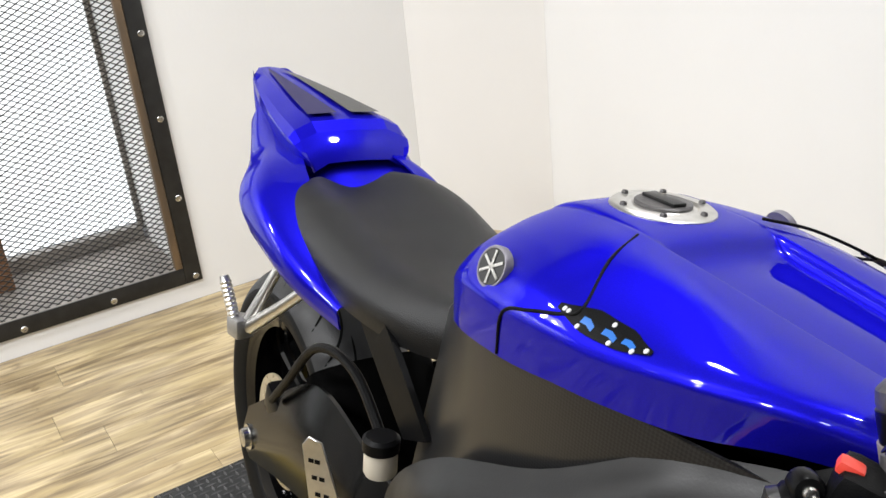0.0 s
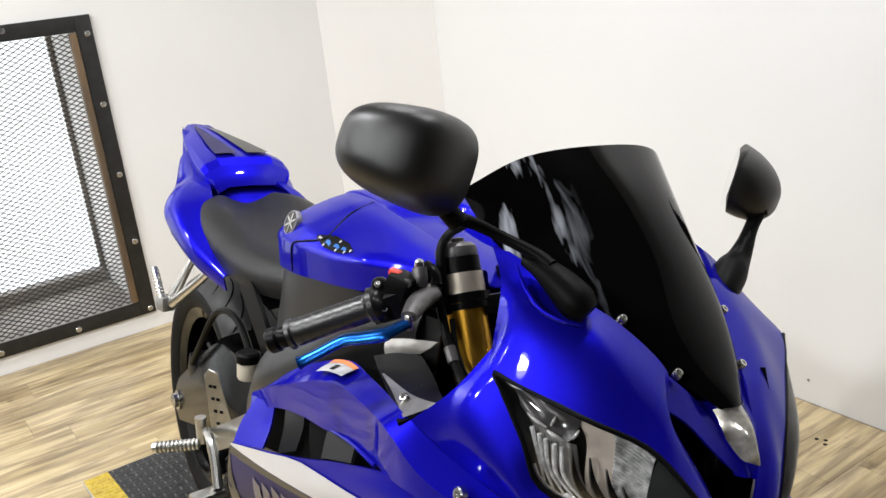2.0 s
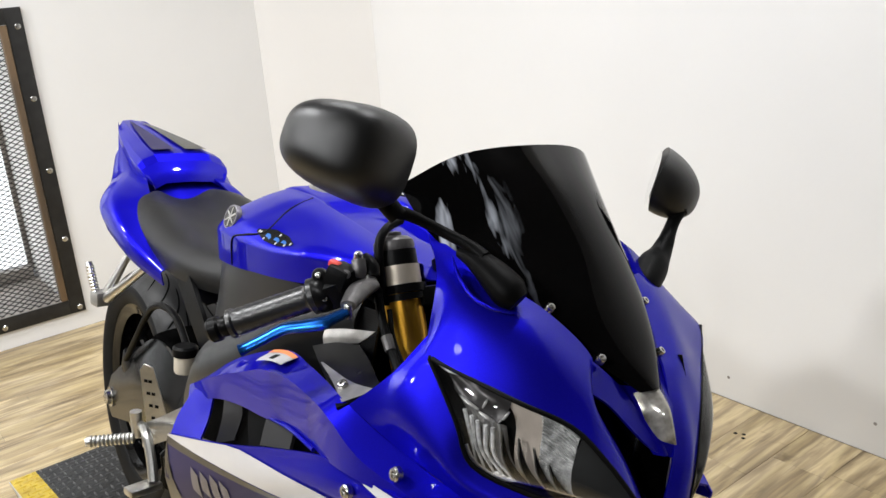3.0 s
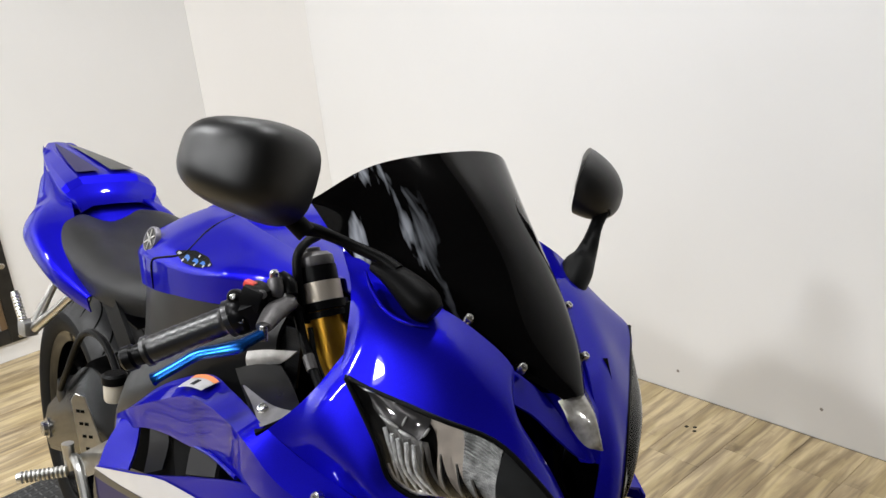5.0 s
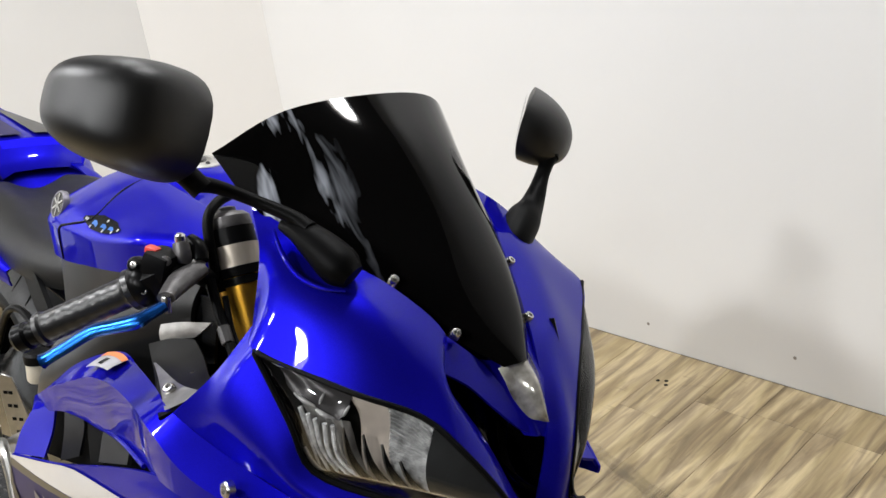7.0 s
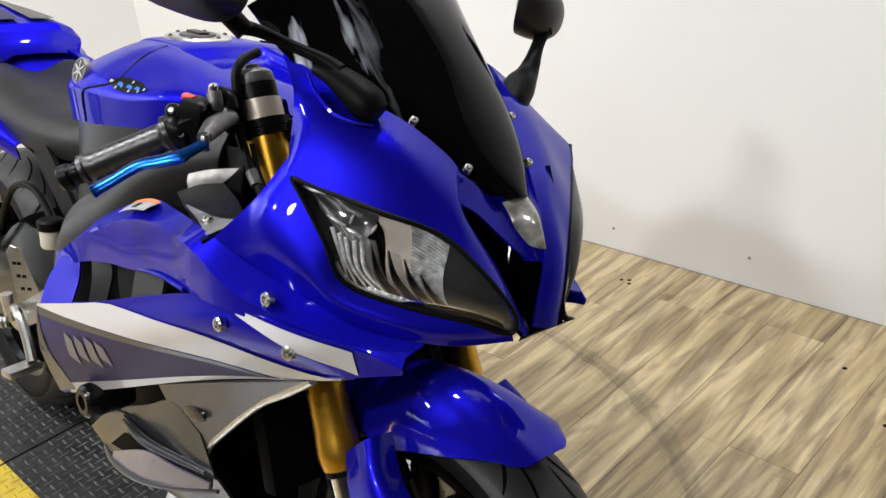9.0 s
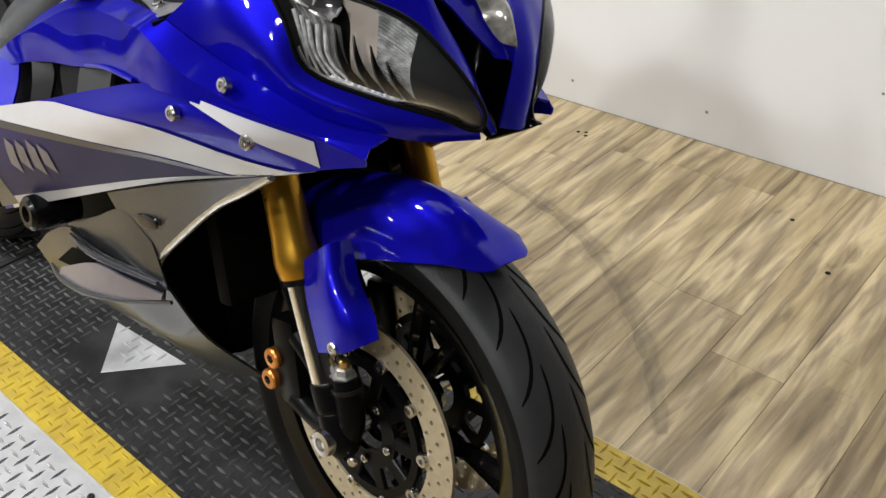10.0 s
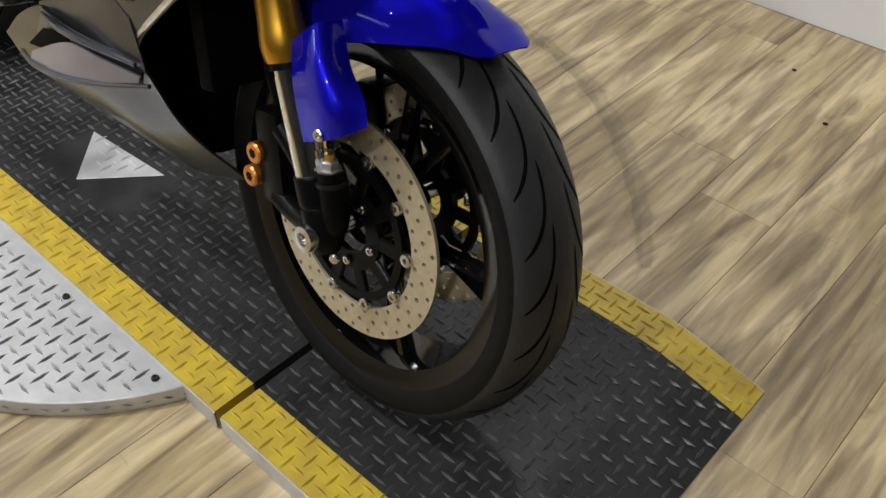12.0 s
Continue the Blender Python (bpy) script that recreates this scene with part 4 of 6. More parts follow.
        part("start_button", lathe([(0, 0.004), (0.004, 0.004), (0.0055, 0.003), (0.0055, -0.004), (0, -0.004)], along(spot(-0.2186, 0.2048, 0.9329), spot(-0.1, 0.3, 0.98)), 16), CAST_DARK, bar)
        if s < 0:
            part("kill_switch", box((0.014, 0.012, 0.008), Matrix.Translation(spot(-0.2376, 0.2093, 0.9415)) @ turn, 0.003), RED, bar, "red engine stop switch")
        for p in (spot(-0.2444, 0.2273, 0.9275), spot(-0.2326, 0.2236, 0.9018)):
            part("screw_boss", lathe([(0, 0.0), (0.0075, -0.001), (0.009, -0.004), (0.009, -0.018), (0, -0.018)], along(p, p + Vector((0.72, 0.62 * s, 0.25))), 16), BLACK_SATIN, bar)
            bolt("switch_screw", p, p + Vector((0.72, 0.62 * s, 0.25)), bar, 0.0042)
        # lever perch and its pinch bolts
        part("cylinder_clamp", tube([spot(-0.2307, 0.1821, 0.946), spot(-0.2265, 0.183, 0.934), spot(-0.2257, 0.1827, 0.924)], [0.0085, 0.0095, 0.0075], 14, 4), CAST_DARK, bar, "grey metal perch clamp")
        part("pinch_bolt", lathe([(0, 0.006), (0.0035, 0.006), (0.0055, 0.004), (0.006, 0.0), (0.006, -0.008), (0, -0.008)], along(spot(-0.2307, 0.1821, 0.95), spot(-0.229, 0.184, 1.0)), 14), STEEL, bar)
        part("master_cylinder", tube([spot(-0.243, 0.168, 0.944), spot(-0.2318, 0.1641, 0.9365), spot(-0.222, 0.166, 0.925)], [0.0085, 0.0105, 0.009], 16, 4), BLACK_SATIN, bar)
        part("perch_collar", tube([spot(-0.2285, 0.175, 0.921), spot(-0.222, 0.166, 0.914)], [0.012, 0.011], 16, 2), CAST, bar, "silver perch collar")
        if s < 0:
            part("hose_guide", tube([(-0.228, -0.142, 0.885), (-0.2375, -0.144, 0.915), (-0.246, -0.144, 0.95), (-0.252, -0.138, 0.967), (-0.26, -0.122, 0.977), (-0.268, -0.1, 0.982)], 0.0058, 12, 6), BLACK_PLASTIC, bar, "bent black hose")
            part("cable", tube([(-0.226, -0.155, 0.902), (-0.207, -0.156, 0.868), (-0.18, -0.159, 0.842), (-0.15, -0.164, 0.822), (-0.125, -0.168, 0.812)], 0.0058, 10, 6), BLACK_PLASTIC, bar, "black control cable beside the fork")
            part("cable", tube([(-0.212, -0.146, 0.885), (-0.192, -0.15, 0.852), (-0.162, -0.152, 0.828), (-0.13, -0.152, 0.815)], 0.0036, 8, 6), BLACK_PLASTIC, bar, "thin black control cable")
            part("cable_sleeve", tube([(-0.196, -0.158, 0.857), (-0.182, -0.16, 0.844)], [0.0072, 0.0068], 10, 2), CAST_DARK, bar, "grey sleeve on the cable")
        piv, hinge, bend, tip = (Vector((x, y * s, z - drop)) for x, y, z in ((-0.174, 0.226, 0.903), (-0.183, 0.252, 0.89), (-0.212, 0.286, 0.879), (-0.232, 0.329, 0.853)))
        lev = part("lever", tube([piv, piv.lerp(hinge, 0.7), hinge, hinge.lerp(bend, 0.5), bend, bend.lerp(tip, 0.5), tip.lerp(bend, 0.12), tip], [0.008, 0.009, 0.0105, 0.0095, 0.0092, 0.0086, 0.0088, 0.0105], 12, 4, flat=0.7), LEVER_BLUE, bar, "blue anodised folding lever")
        part("lever_pivot", lathe([(0, 0.009), (0.004, 0.009), (0.005, 0.007), (0.005, -0.008), (0, -0.008)], pose(*piv), 14), STEEL, bar)
        part("lever_mount", tube([spot(-0.219, 0.1695, 0.918), spot(-0.2085, 0.1907, 0.915), spot(-0.192, 0.208, 0.913), piv + Vector((-0.002, -0.001 * s, 0.006))], [0.0125, 0.0145, 0.0125, 0.0095], 14, 5, flat=0.7), CAST_DARK, bar, "grey cast lever mount")
    return w


front_end()


# upper cowl, headlights and nose; given for the right flank
TOP = [[(-0.137, -0.15, 0.998), (-0.085, -0.172, 0.964), (-0.062, -0.195, 0.906)],
       [(-0.045, -0.126, 0.966), (-0.031, -0.171, 0.946), (-0.036, -0.207, 0.891)],
       [(0.003, -0.09, 0.938), (0.029, -0.134, 0.92), (0.044, -0.165, 0.869)],
       [(0.045, -0.06, 0.897), (0.069, -0.094, 0.88), (0.085, -0.12, 0.847)],
       [(0.06, -0.081, 0.871), (0.09, -0.085, 0.85), (0.115, -0.098, 0.818)],
       [(0.102, -0.058, 0.808), (0.121, -0.066, 0.798), (0.137, -0.078, 0.785)],
       [(0.136, -0.036, 0.735), (0.143, -0.05, 0.741), (0.143, -0.063, 0.757)]]
LOW = [[(-0.062, -0.195, 0.906), (-0.078, -0.228, 0.862), (-0.119, -0.252, 0.817)],
       [(-0.036, -0.207, 0.886), (-0.05, -0.233, 0.842), (-0.066, -0.23, 0.79)],
       [(0.003, -0.2, 0.836), (-0.006, -0.219, 0.806), (-0.02, -0.206, 0.768)],
       [(0.022, -0.19, 0.794), (0.026, -0.2, 0.776), (0.028, -0.184, 0.75)],
       [(0.068, -0.15, 0.773), (0.077, -0.157, 0.758), (0.082, -0.144, 0.738)],
       [(0.112, -0.102, 0.758), (0.11, -0.109, 0.744), (0.105, -0.104, 0.73)],
       [(0.14, -0.067, 0.744), (0.136, -0.06, 0.734), (0.13, -0.055, 0.73)]]
# the left flank, given as if on the right
TOP_LEFT = [[(-0.137, -0.13, 0.985), (-0.1, -0.16, 0.955), (-0.078, -0.216, 0.894)],
            [(-0.06, -0.085, 0.955), (-0.045, -0.136, 0.932), (-0.036, -0.226, 0.867)],
            [(-0.012, -0.074, 0.922), (0.0, -0.116, 0.905), (0.02, -0.163, 0.843)],
            [(0.042, -0.05, 0.885), (0.045, -0.088, 0.876), (0.055, -0.12, 0.834)],
            [(0.07, -0.035, 0.862), (0.07, -0.06, 0.858), (0.085, -0.083, 0.82)],
            [(0.112, -0.008, 0.804), (0.118, -0.03, 0.8), (0.113, -0.048, 0.784)],
            [(0.13, 0.024, 0.737), (0.135, -0.004, 0.731), (0.125, -0.028, 0.735)]]
LOW_LEFT = [[(-0.078, -0.216, 0.894), (-0.09, -0.23, 0.86), (-0.119, -0.232, 0.817)],
            [(-0.036, -0.226, 0.862), (-0.052, -0.222, 0.83), (-0.066, -0.2, 0.79)],
            [(0.0, -0.176, 0.8), (-0.01, -0.172, 0.785), (-0.02, -0.168, 0.768)],
            [(0.022, -0.14, 0.77), (0.025, -0.145, 0.76), (0.028, -0.145, 0.75)],
            [(0.06, -0.095, 0.755), (0.066, -0.1, 0.745), (0.072, -0.105, 0.738)],
            [(0.1, -0.055, 0.745), (0.1, -0.06, 0.736), (0.1, -0.065, 0.728)],
            [(0.124, -0.03, 0.734), (0.12, -0.03, 0.73), (0.116, -0.03, 0.728)]]
BAND = [[(-0.6, -0.226, 0.668), (-0.63, -0.238, 0.652), (-0.6, -0.252, 0.64)],
        [(-0.51, -0.223, 0.728), (-0.52, -0.247, 0.705), (-0.506, -0.244, 0.676)],
        [(-0.42, -0.216, 0.772), (-0.42, -0.25, 0.748), (-0.42, -0.244, 0.698)],
        [(-0.34, -0.212, 0.8), (-0.335, -0.253, 0.782), (-0.34, -0.247, 0.713)],
        [(-0.26, -0.226, 0.81), (-0.262, -0.256, 0.797), (-0.27, -0.25, 0.731)],
        [(-0.19, -0.237, 0.813), (-0.19, -0.262, 0.801), (-0.2, -0.257, 0.741)],
        [(-0.128, -0.25, 0.816), (-0.13, -0.271, 0.802), (-0.14, -0.264, 0.745)],
        [(-0.066, -0.228, 0.788), (-0.068, -0.26, 0.772), (-0.075, -0.262, 0.75)],
        [(0.028, -0.183, 0.75), (0.03, -0.217, 0.745), (0.03, -0.218, 0.735)],
        [(0.09, -0.142, 0.738), (0.093, -0.168, 0.733), (0.096, -0.175, 0.725)]]
WING = [[(-0.582, -0.288, 0.599), (-0.6, -0.285, 0.52), (-0.646, -0.246, 0.411)],
        [(-0.385, -0.283, 0.664), (-0.4, -0.279, 0.6), (-0.43, -0.24, 0.508)],
        [(-0.25, -0.272, 0.713), (-0.25, -0.27, 0.66), (-0.25, -0.226, 0.588)],
        [(-0.13, -0.264, 0.75), (-0.12, -0.262, 0.71), (-0.12, -0.213, 0.64)],
        [(0.0, -0.241, 0.752), (0.0, -0.238, 0.725), (0.0, -0.205, 0.683)],
        [(0.06, -0.203, 0.738), (0.06, -0.2, 0.728), (0.06, -0.194, 0.706)],
        [(0.097, -0.178, 0.725), (0.098, -0.177, 0.721), (0.097, -0.176, 0.717)]]
SKIRT = [[(-0.01, -0.206, 0.681), (-0.014, -0.203, 0.676)],
         [(-0.1, -0.214, 0.645), (-0.13, -0.2, 0.596)],
         [(-0.22, -0.224, 0.598), (-0.215, -0.2, 0.52)],
         [(-0.335, -0.224, 0.548), (-0.286, -0.196, 0.442)]]
BELLY = [[(-0.66, -0.2, 0.33), (-0.64, -0.17, 0.27), (-0.62, -0.09, 0.22)],
         [(-0.56, -0.212, 0.4), (-0.53, -0.182, 0.3), (-0.5, -0.09, 0.21)],
         [(-0.465, -0.215, 0.44), (-0.43, -0.182, 0.32), (-0.4, -0.085, 0.212)],
         [(-0.36, -0.205, 0.415), (-0.335, -0.165, 0.315), (-0.31, -0.08, 0.222)],
         [(-0.262, -0.19, 0.43), (-0.255, -0.14, 0.335), (-0.23, -0.06, 0.245)]]


def on_surface(rows, u, v, lift, s):
    """A point lift off the smooth surface: u along the rows, v across."""
    def q(a, b):
        a, b = min(max(a, 0), 1), min(max(b, 0), 1)
        k = a * (len(rows) - 1)
        across = []
        for r in rows:
            line = spline(r, 12)
            f = b * (len(line) - 1)
            i = min(int(f), len(line) - 2)
            across.append(line[i].lerp(line[i + 1], f - i))
        line = spline(across, 12)
        f = a * (len(line) - 1)
        i = min(int(f), len(line) - 2)
        return line[i].lerp(line[i + 1], f - i)
    p = q(u, v)
    n = (q(u + 0.01, v) - q(u - 0.01, v)).cross(q(u, v + 0.02) - q(u, v - 0.02)).normalized()
    if n.y > 0:
        n = -n
    p = p + n * lift
    return Vector((p.x, flank_y(p, s), p.z))


def decal(rows, u0, u1, lo, hi, s, n=18, lift=0.0022, m=4):
    """A painted strip on a panel between two lines lo(t), hi(t)."""
    bm = bmesh.new()
    G = []
    for i in range(n + 1):
        t = i / n
        u = u0 + (u1 - u0) * t
        G.append([on_surface(rows, u, lo(t) + (hi(t) - lo(t)) * j / m, lift, s) for j in range(m + 1)])
    grid(bm, G)
    return bm


def fairing(s):
    k = 1.0 if s < 0 else -0.8      # the far flank sits a little closer in
    e = s * abs(k)
    upper, lower = (TOP, LOW) if s < 0 else (TOP_LEFT, LOW_LEFT)
    cowl = part("upper_cowl", panel(upper, 0.003, 6, 6, -s), BLUE, bike, "glossy blue upper cowl")
    part("cowl_cheek", panel(lower, 0.003, 6, 6, -s), BLUE, cowl)
    # headlight set between the two
    top, bot = [Vector(r[2]) for r in upper[1:]], [Vector(r[0]) for r in lower[1:]]
    tl, bl = spline(top, 12), spline(bot, 12)
    out = Vector((0.62, -0.72, 0.3)).normalized()

    def lens_point(f, t, depth):
        g = min(max(f, 0), 1) * (len(tl) - 1)
        i = min(int(g), len(tl) - 2)
        p = tl[i].lerp(tl[i + 1], g - i).lerp(bl[i].lerp(bl[i + 1], g - i), t)
        p = p + out * ((0.012 if s < 0 else 0.026) * math.sin(math.pi * f) * math.sin(math.pi * t) - 0.002 - depth)
        return Vector((p.x, p.y * -s, p.z))

    def sheet(f0, f1, t0, t1, depth, nf, nt, thick=0.0015):
        bm = bmesh.new()
        grid(bm, [[lens_point(f0 + (f1 - f0) * i / nf, t0 + (t1 - t0) * j / nt, depth(i / nf, j / nt)) for j in range(nt + 1)] for i in range(nf + 1)])
        thicken(bm, thick)
        return bm

    # Left shell is coloured pale to stand in for the wall's reflection.
    light = part("headlight", sheet(0, 1, 0, 1, lambda u, v: 0.004 + 0.045 * (math.sin(math.pi * u) * math.sin(math.pi * v)) ** 0.5, 30, 12), HL_DARK if s < 0 else REFLECTOR, bike, "headlight with chrome reflector and black fins, left shell pale for reflected wall")
    glass = part("headlight_lens", sheet(0.005, 0.995, 0.01, 0.99, lambda u, v: 0.0, 30, 10), LENS, light, "clear lens")
    glass.visible_shadow = False
    def facet(c, depth, nu, nv, thick=0.0012):
        """A patch between four corners of the lamp: upper left, upper right, lower right, lower left."""
        bm = bmesh.new()
        rows = []
        for i in range(nu + 1):
            u, row = i / nu, []
            for j in range(nv + 1):
                v = j / nv
                a, b = [c[0][q] + (c[1][q] - c[0][q]) * u for q in (0, 1)], [c[3][q] + (c[2][q] - c[3][q]) * u for q in (0, 1)]
                row.append(lens_point(a[0] + (b[0] - a[0]) * v, a[1] + (b[1] - a[1]) * v, depth(u, v)))
            rows.append(row)
        grid(bm, rows)
        thicken(bm, thick)
        return bm

    part("reflector", facet([(0.19, 0.12), (0.3, 0.05), (0.66, 0.93), (0.56, 0.95)], lambda u, v: 0.02 + 0.006 * math.sin(math.pi * v), 16, 12), REFLECTOR, light, "smooth tan-tinted reflector")
    part("reflector", facet([(0.295, 0.04), (0.46, 0.05), (0.755, 0.86), (0.655, 0.93)], lambda u, v: 0.013 + 0.003 * math.sin(math.pi * u) + 0.004 * abs((v * 26) % 1 - 0.5) * 2, 8, 208), RIM_WHITE, light, "finely ridged chrome reflector")
    part("reflector", facet([(0.46, 0.9), (0.73, 0.85), (0.75, 0.97), (0.47, 0.985)], lambda u, v: 0.009 + 0.003 * abs((u * 14) % 1 - 0.5) + 0.002 * math.sin(9 * v), 70, 8), RIM_WHITE, light, "pale foot of the reflector")
    part("reflector", facet([(0.1, 0.75), (0.29, 0.48), (0.56, 0.93), (0.4, 0.985)], lambda u, v: 0.024 + 0.006 * math.sin(math.pi * v) + 0.006 * abs((u * 6) % 1 - 0.5) * 2, 60, 10), HL_CHROME, light, "ribbed dark chrome reflector")
    part("reflector_rim", sheet(0.3, 0.72, 0.95, 0.985, lambda u, v: 0.006 + 0.003 * abs((u * 18) % 1 - 0.5), 54, 3), HL_CHROME, light, "grey rim of the reflector")
    part("light_mask", facet([(0.015, 0.2), (0.2, 0.03), (0.27, 0.5), (0.1, 0.74)], lambda u, v: 0.017 + 0.004 * math.sin(7 * u) * math.sin(5 * v), 14, 10), CAST_DARK, light, "dark chrome mask in the lamp's rear corner")
    # Left tip is pale too, painted for the same reflection.
    part("lamp_tip", facet([(0.465, 0.03), (0.985, 0.03), (0.985, 0.97), (0.76, 0.97)], lambda u, v: 0.006, 14, 8), HL_DARK if s < 0 else REFLECTOR, light, "smooth tip, dark grey right, pale left for reflected wall")
    for apex, left, right in (((0.3, 0.52), (0.535, 0.935), (0.59, 0.91)), ((0.36, 0.45), (0.585, 0.92), (0.64, 0.9)), ((0.425, 0.43), (0.635, 0.905), (0.685, 0.87)), ((0.51, 0.48), (0.682, 0.87), (0.715, 0.82))):
        part("fin", facet([apex, (apex[0] + 0.004, apex[1] - 0.004), right, left], lambda u, v: 0.012, 3, 8), BLACK_SATIN, light, "black saw-tooth fin")
        part("fin_edge", tube([lens_point(*apex, 0.0115), lens_point(*((a + b) / 2 for a, b in zip(apex, left)), 0.0115), lens_point(*left, 0.0115)], 0.0009, 6, 4), ALU, light)
    for bend in (((0.17, 0.79), (0.28, 0.9), (0.405, 0.985)), ((0.2, 0.75), (0.31, 0.87), (0.435, 0.97)), ((0.225, 0.71), (0.34, 0.84), (0.465, 0.95)), ((0.255, 0.65), (0.37, 0.81), (0.5, 0.94)), ((0.275, 0.59), (0.4, 0.78), (0.53, 0.92))):
        part("rib", tube([lens_point(f, t, 0.015) for f, t in bend], [0.0024, 0.002, 0.0012], 8, 5), RIM_WHITE, light, "pale slanted rib")
    for (f, t), (g, h), r in (((0.02, 0.45), (0.075, 0.16), 0.0032), ((0.13, 0.69), (0.19, 0.58), 0.0034), ((0.17, 0.3), (0.19, 0.5), 0.0024), ((0.2, 0.6), (0.255, 0.52), 0.0036), ((0.24, 0.26), (0.262, 0.42), 0.0026)):
        part("bulb_shield", tube([lens_point(f, t, 0.014), lens_point((f + g) / 2, (t + h) / 2, 0.012), lens_point(g, h, 0.015)], [r * 0.35, r * 0.6, r * 0.3], 8, 3), HL_CHROME, light)
    ring = [lens_point(f, 0.0, -0.001) for f in (0, 0.2, 0.4, 0.6, 0.8, 0.98)] + [lens_point(f, 1.0, -0.001) for f in (0.98, 0.8, 0.6, 0.4, 0.2, 0.0)]
    part("headlight_seal", tube(ring + [ring[0]], 0.0028, 8, 4, cap=False), BLACK_PLASTIC, light)
    # side panels
    band = part("side_cowl", panel([r[1:] for r in BAND], 0.003, 4, 6, k), BLUE, bike, "blue side cowl over the air vent")
    part("cowl_shoulder", panel([r[:2] for r in BAND], 0.003, 4, 6, k), BLUE, band)
    part("vent_pillar", panel([[(-0.582, -0.248, 0.664), (-0.525, -0.242, 0.672)], [(-0.588, -0.27, 0.628), (-0.515, -0.252, 0.645)], [(-0.583, -0.285, 0.598), (-0.505, -0.268, 0.618)]], 0.003, 5, 5, k), BLUE, band)
    part("vent_edge", tube([(x, flank_y(Vector((x, y, z)), k), z) for x, y, z in ((-0.318, -0.246, 0.72), (-0.25, -0.254, 0.735), (-0.175, -0.262, 0.742))], 0.0026, 8, 4), BLUE, band)
    wing = part("side_fairing", panel(WING, 0.003, 8, 8, k), BLUE, bike, "blue side fairing with white and silver stripes")
    part("stripe", decal(WING, 0.0, 0.8, lambda t: min(0.985, 1.5 * max(0, t - 0.25)), lambda t: min(0.99, 0.02 + 1.35 * t), k), WHITE, wing, "white swoosh stripe")
    part("lower_graphic", decal(WING, 0.0, 0.66, lambda t: min(0.9 + 0.08 * t, 0.1 + 1.1 * t), lambda t: 0.9 + 0.09 * t, k), GREY_DECAL, wing, "dark violet graphic field")
    part("stripe", decal(WING, 0.0, 0.78, lambda t: min(0.985, 0.02 + 1.34 * t), lambda t: min(0.99, 0.11 + 1.27 * t), k, lift=0.0024), SILVER_PAINT, wing, "grey stripe under the white one")
    part("stripe", decal(WING, 0.03, 0.62, lambda t: 0.88 + 0.11 * t, lambda t: 0.995, k, lift=0.0026), WHITE, wing, "white lower stripe")
    part("stripe", decal(WING, 0.57, 0.82, lambda t: 0.01 + 0.12 * t, lambda t: 0.12 + 0.8 * t, k, lift=0.0022), WHITE, wing, "white flash")
    for u0, v0, v1 in ((0.085, 0.34, 0.6), (0.112, 0.38, 0.6), (0.14, 0.4, 0.66), (0.167, 0.46, 0.66)):
        part("badge_bar", decal(WING, u0, u0 + 0.02, lambda t: v0 + 0.1 * t, lambda t: v1 + 0.1 * t, k, 5, 0.0034), BADGE, wing, "slanted silver badge bar")
    # Silver strip paints the thin reflection along the rear edge.
    part("silver_edge", decal(WING, 0.0, 0.05, lambda t: 0.06 + 0.9 * t, lambda t: 0.96, k, 8, 0.003), SILVER_PAINT, wing, "silver strip painted for the reflection on the rear edge")
    part("warning_label", decal(BAND, 0.285, 0.4, lambda t: 0.06, lambda t: 0.36, k, 6, 0.003), WHITE, band, "white warning label with an orange head")
    part("label_head", decal(BAND, 0.285, 0.4, lambda t: 0.06, lambda t: 0.15, k, 6, 0.0036), ORANGE, band)
    part("label_bar", decal(BAND, 0.33, 0.35, lambda t: 0.2, lambda t: 0.32, k, 3, 0.0036), BLACK_GLOSS, band)
    skirt = part("lower_fairing", panel(SKIRT, 0.004, 6, 6, k), SILVER_PAINT, bike, "silver lower fairing with a swept wheel cut-out")
    part("bridge_panel", panel([[(-0.5, -0.214, 0.437), (-0.5, -0.216, 0.418)], [(-0.4, -0.218, 0.485), (-0.4, -0.218, 0.425)], [(-0.31, -0.222, 0.53), (-0.31, -0.21, 0.43)], [(-0.262, -0.21, 0.5), (-0.25, -0.198, 0.43)]], 0.003, 5, 5, k), SILVER_PAINT, skirt)
    # Bright metal tube paints the highlight that runs along the lip.
    part("edge_lip", tube([(x, flank_y(Vector((x, y, z)), k), z) for x, y, z in ((-0.014, -0.204, 0.676), (-0.06, -0.205, 0.643), (-0.13, -0.2, 0.596), (-0.215, -0.2, 0.52), (-0.262, -0.198, 0.475), (-0.286, -0.196, 0.435))], 0.0055, 10, 5), ALU, skirt, "lip of the wheel cut-out, bright metal for its highlight")
    # No hole is cut; a dark disc carries the shade of the slot.
    part("slot", lathe([(0, 0.001), (0.008, 0.0012), (0.013, 0.0006), (0.014, -0.001), (0, -0.001)], Matrix.Translation((-0.255, flank_y(Vector((0, -0.219, 0.535)), k), 0.535)) @ Matrix.Rotation(radians(-12), 4, "Y") @ Matrix.Rotation(radians(90), 4, "X") @ Matrix.Diagonal((2.1, 0.75, 2.2, 1)), 20), BLACK_GLOSS, skirt, "dark oval disc for the shade in the slot")
    # Near-black sheet added behind the vent to paint its inner shade.
    part("vent_shade_sheet", panel([[(-0.58, -0.22, 0.67), (-0.58, -0.25, 0.59)], [(-0.45, -0.212, 0.73), (-0.45, -0.24, 0.62)], [(-0.32, -0.206, 0.76), (-0.32, -0.235, 0.67)], [(-0.2, -0.206, 0.77), (-0.2, -0.23, 0.7)]], 0.003, 4, 4, k), INTERIOR, band, "near-black sheet for the shade inside the vent")
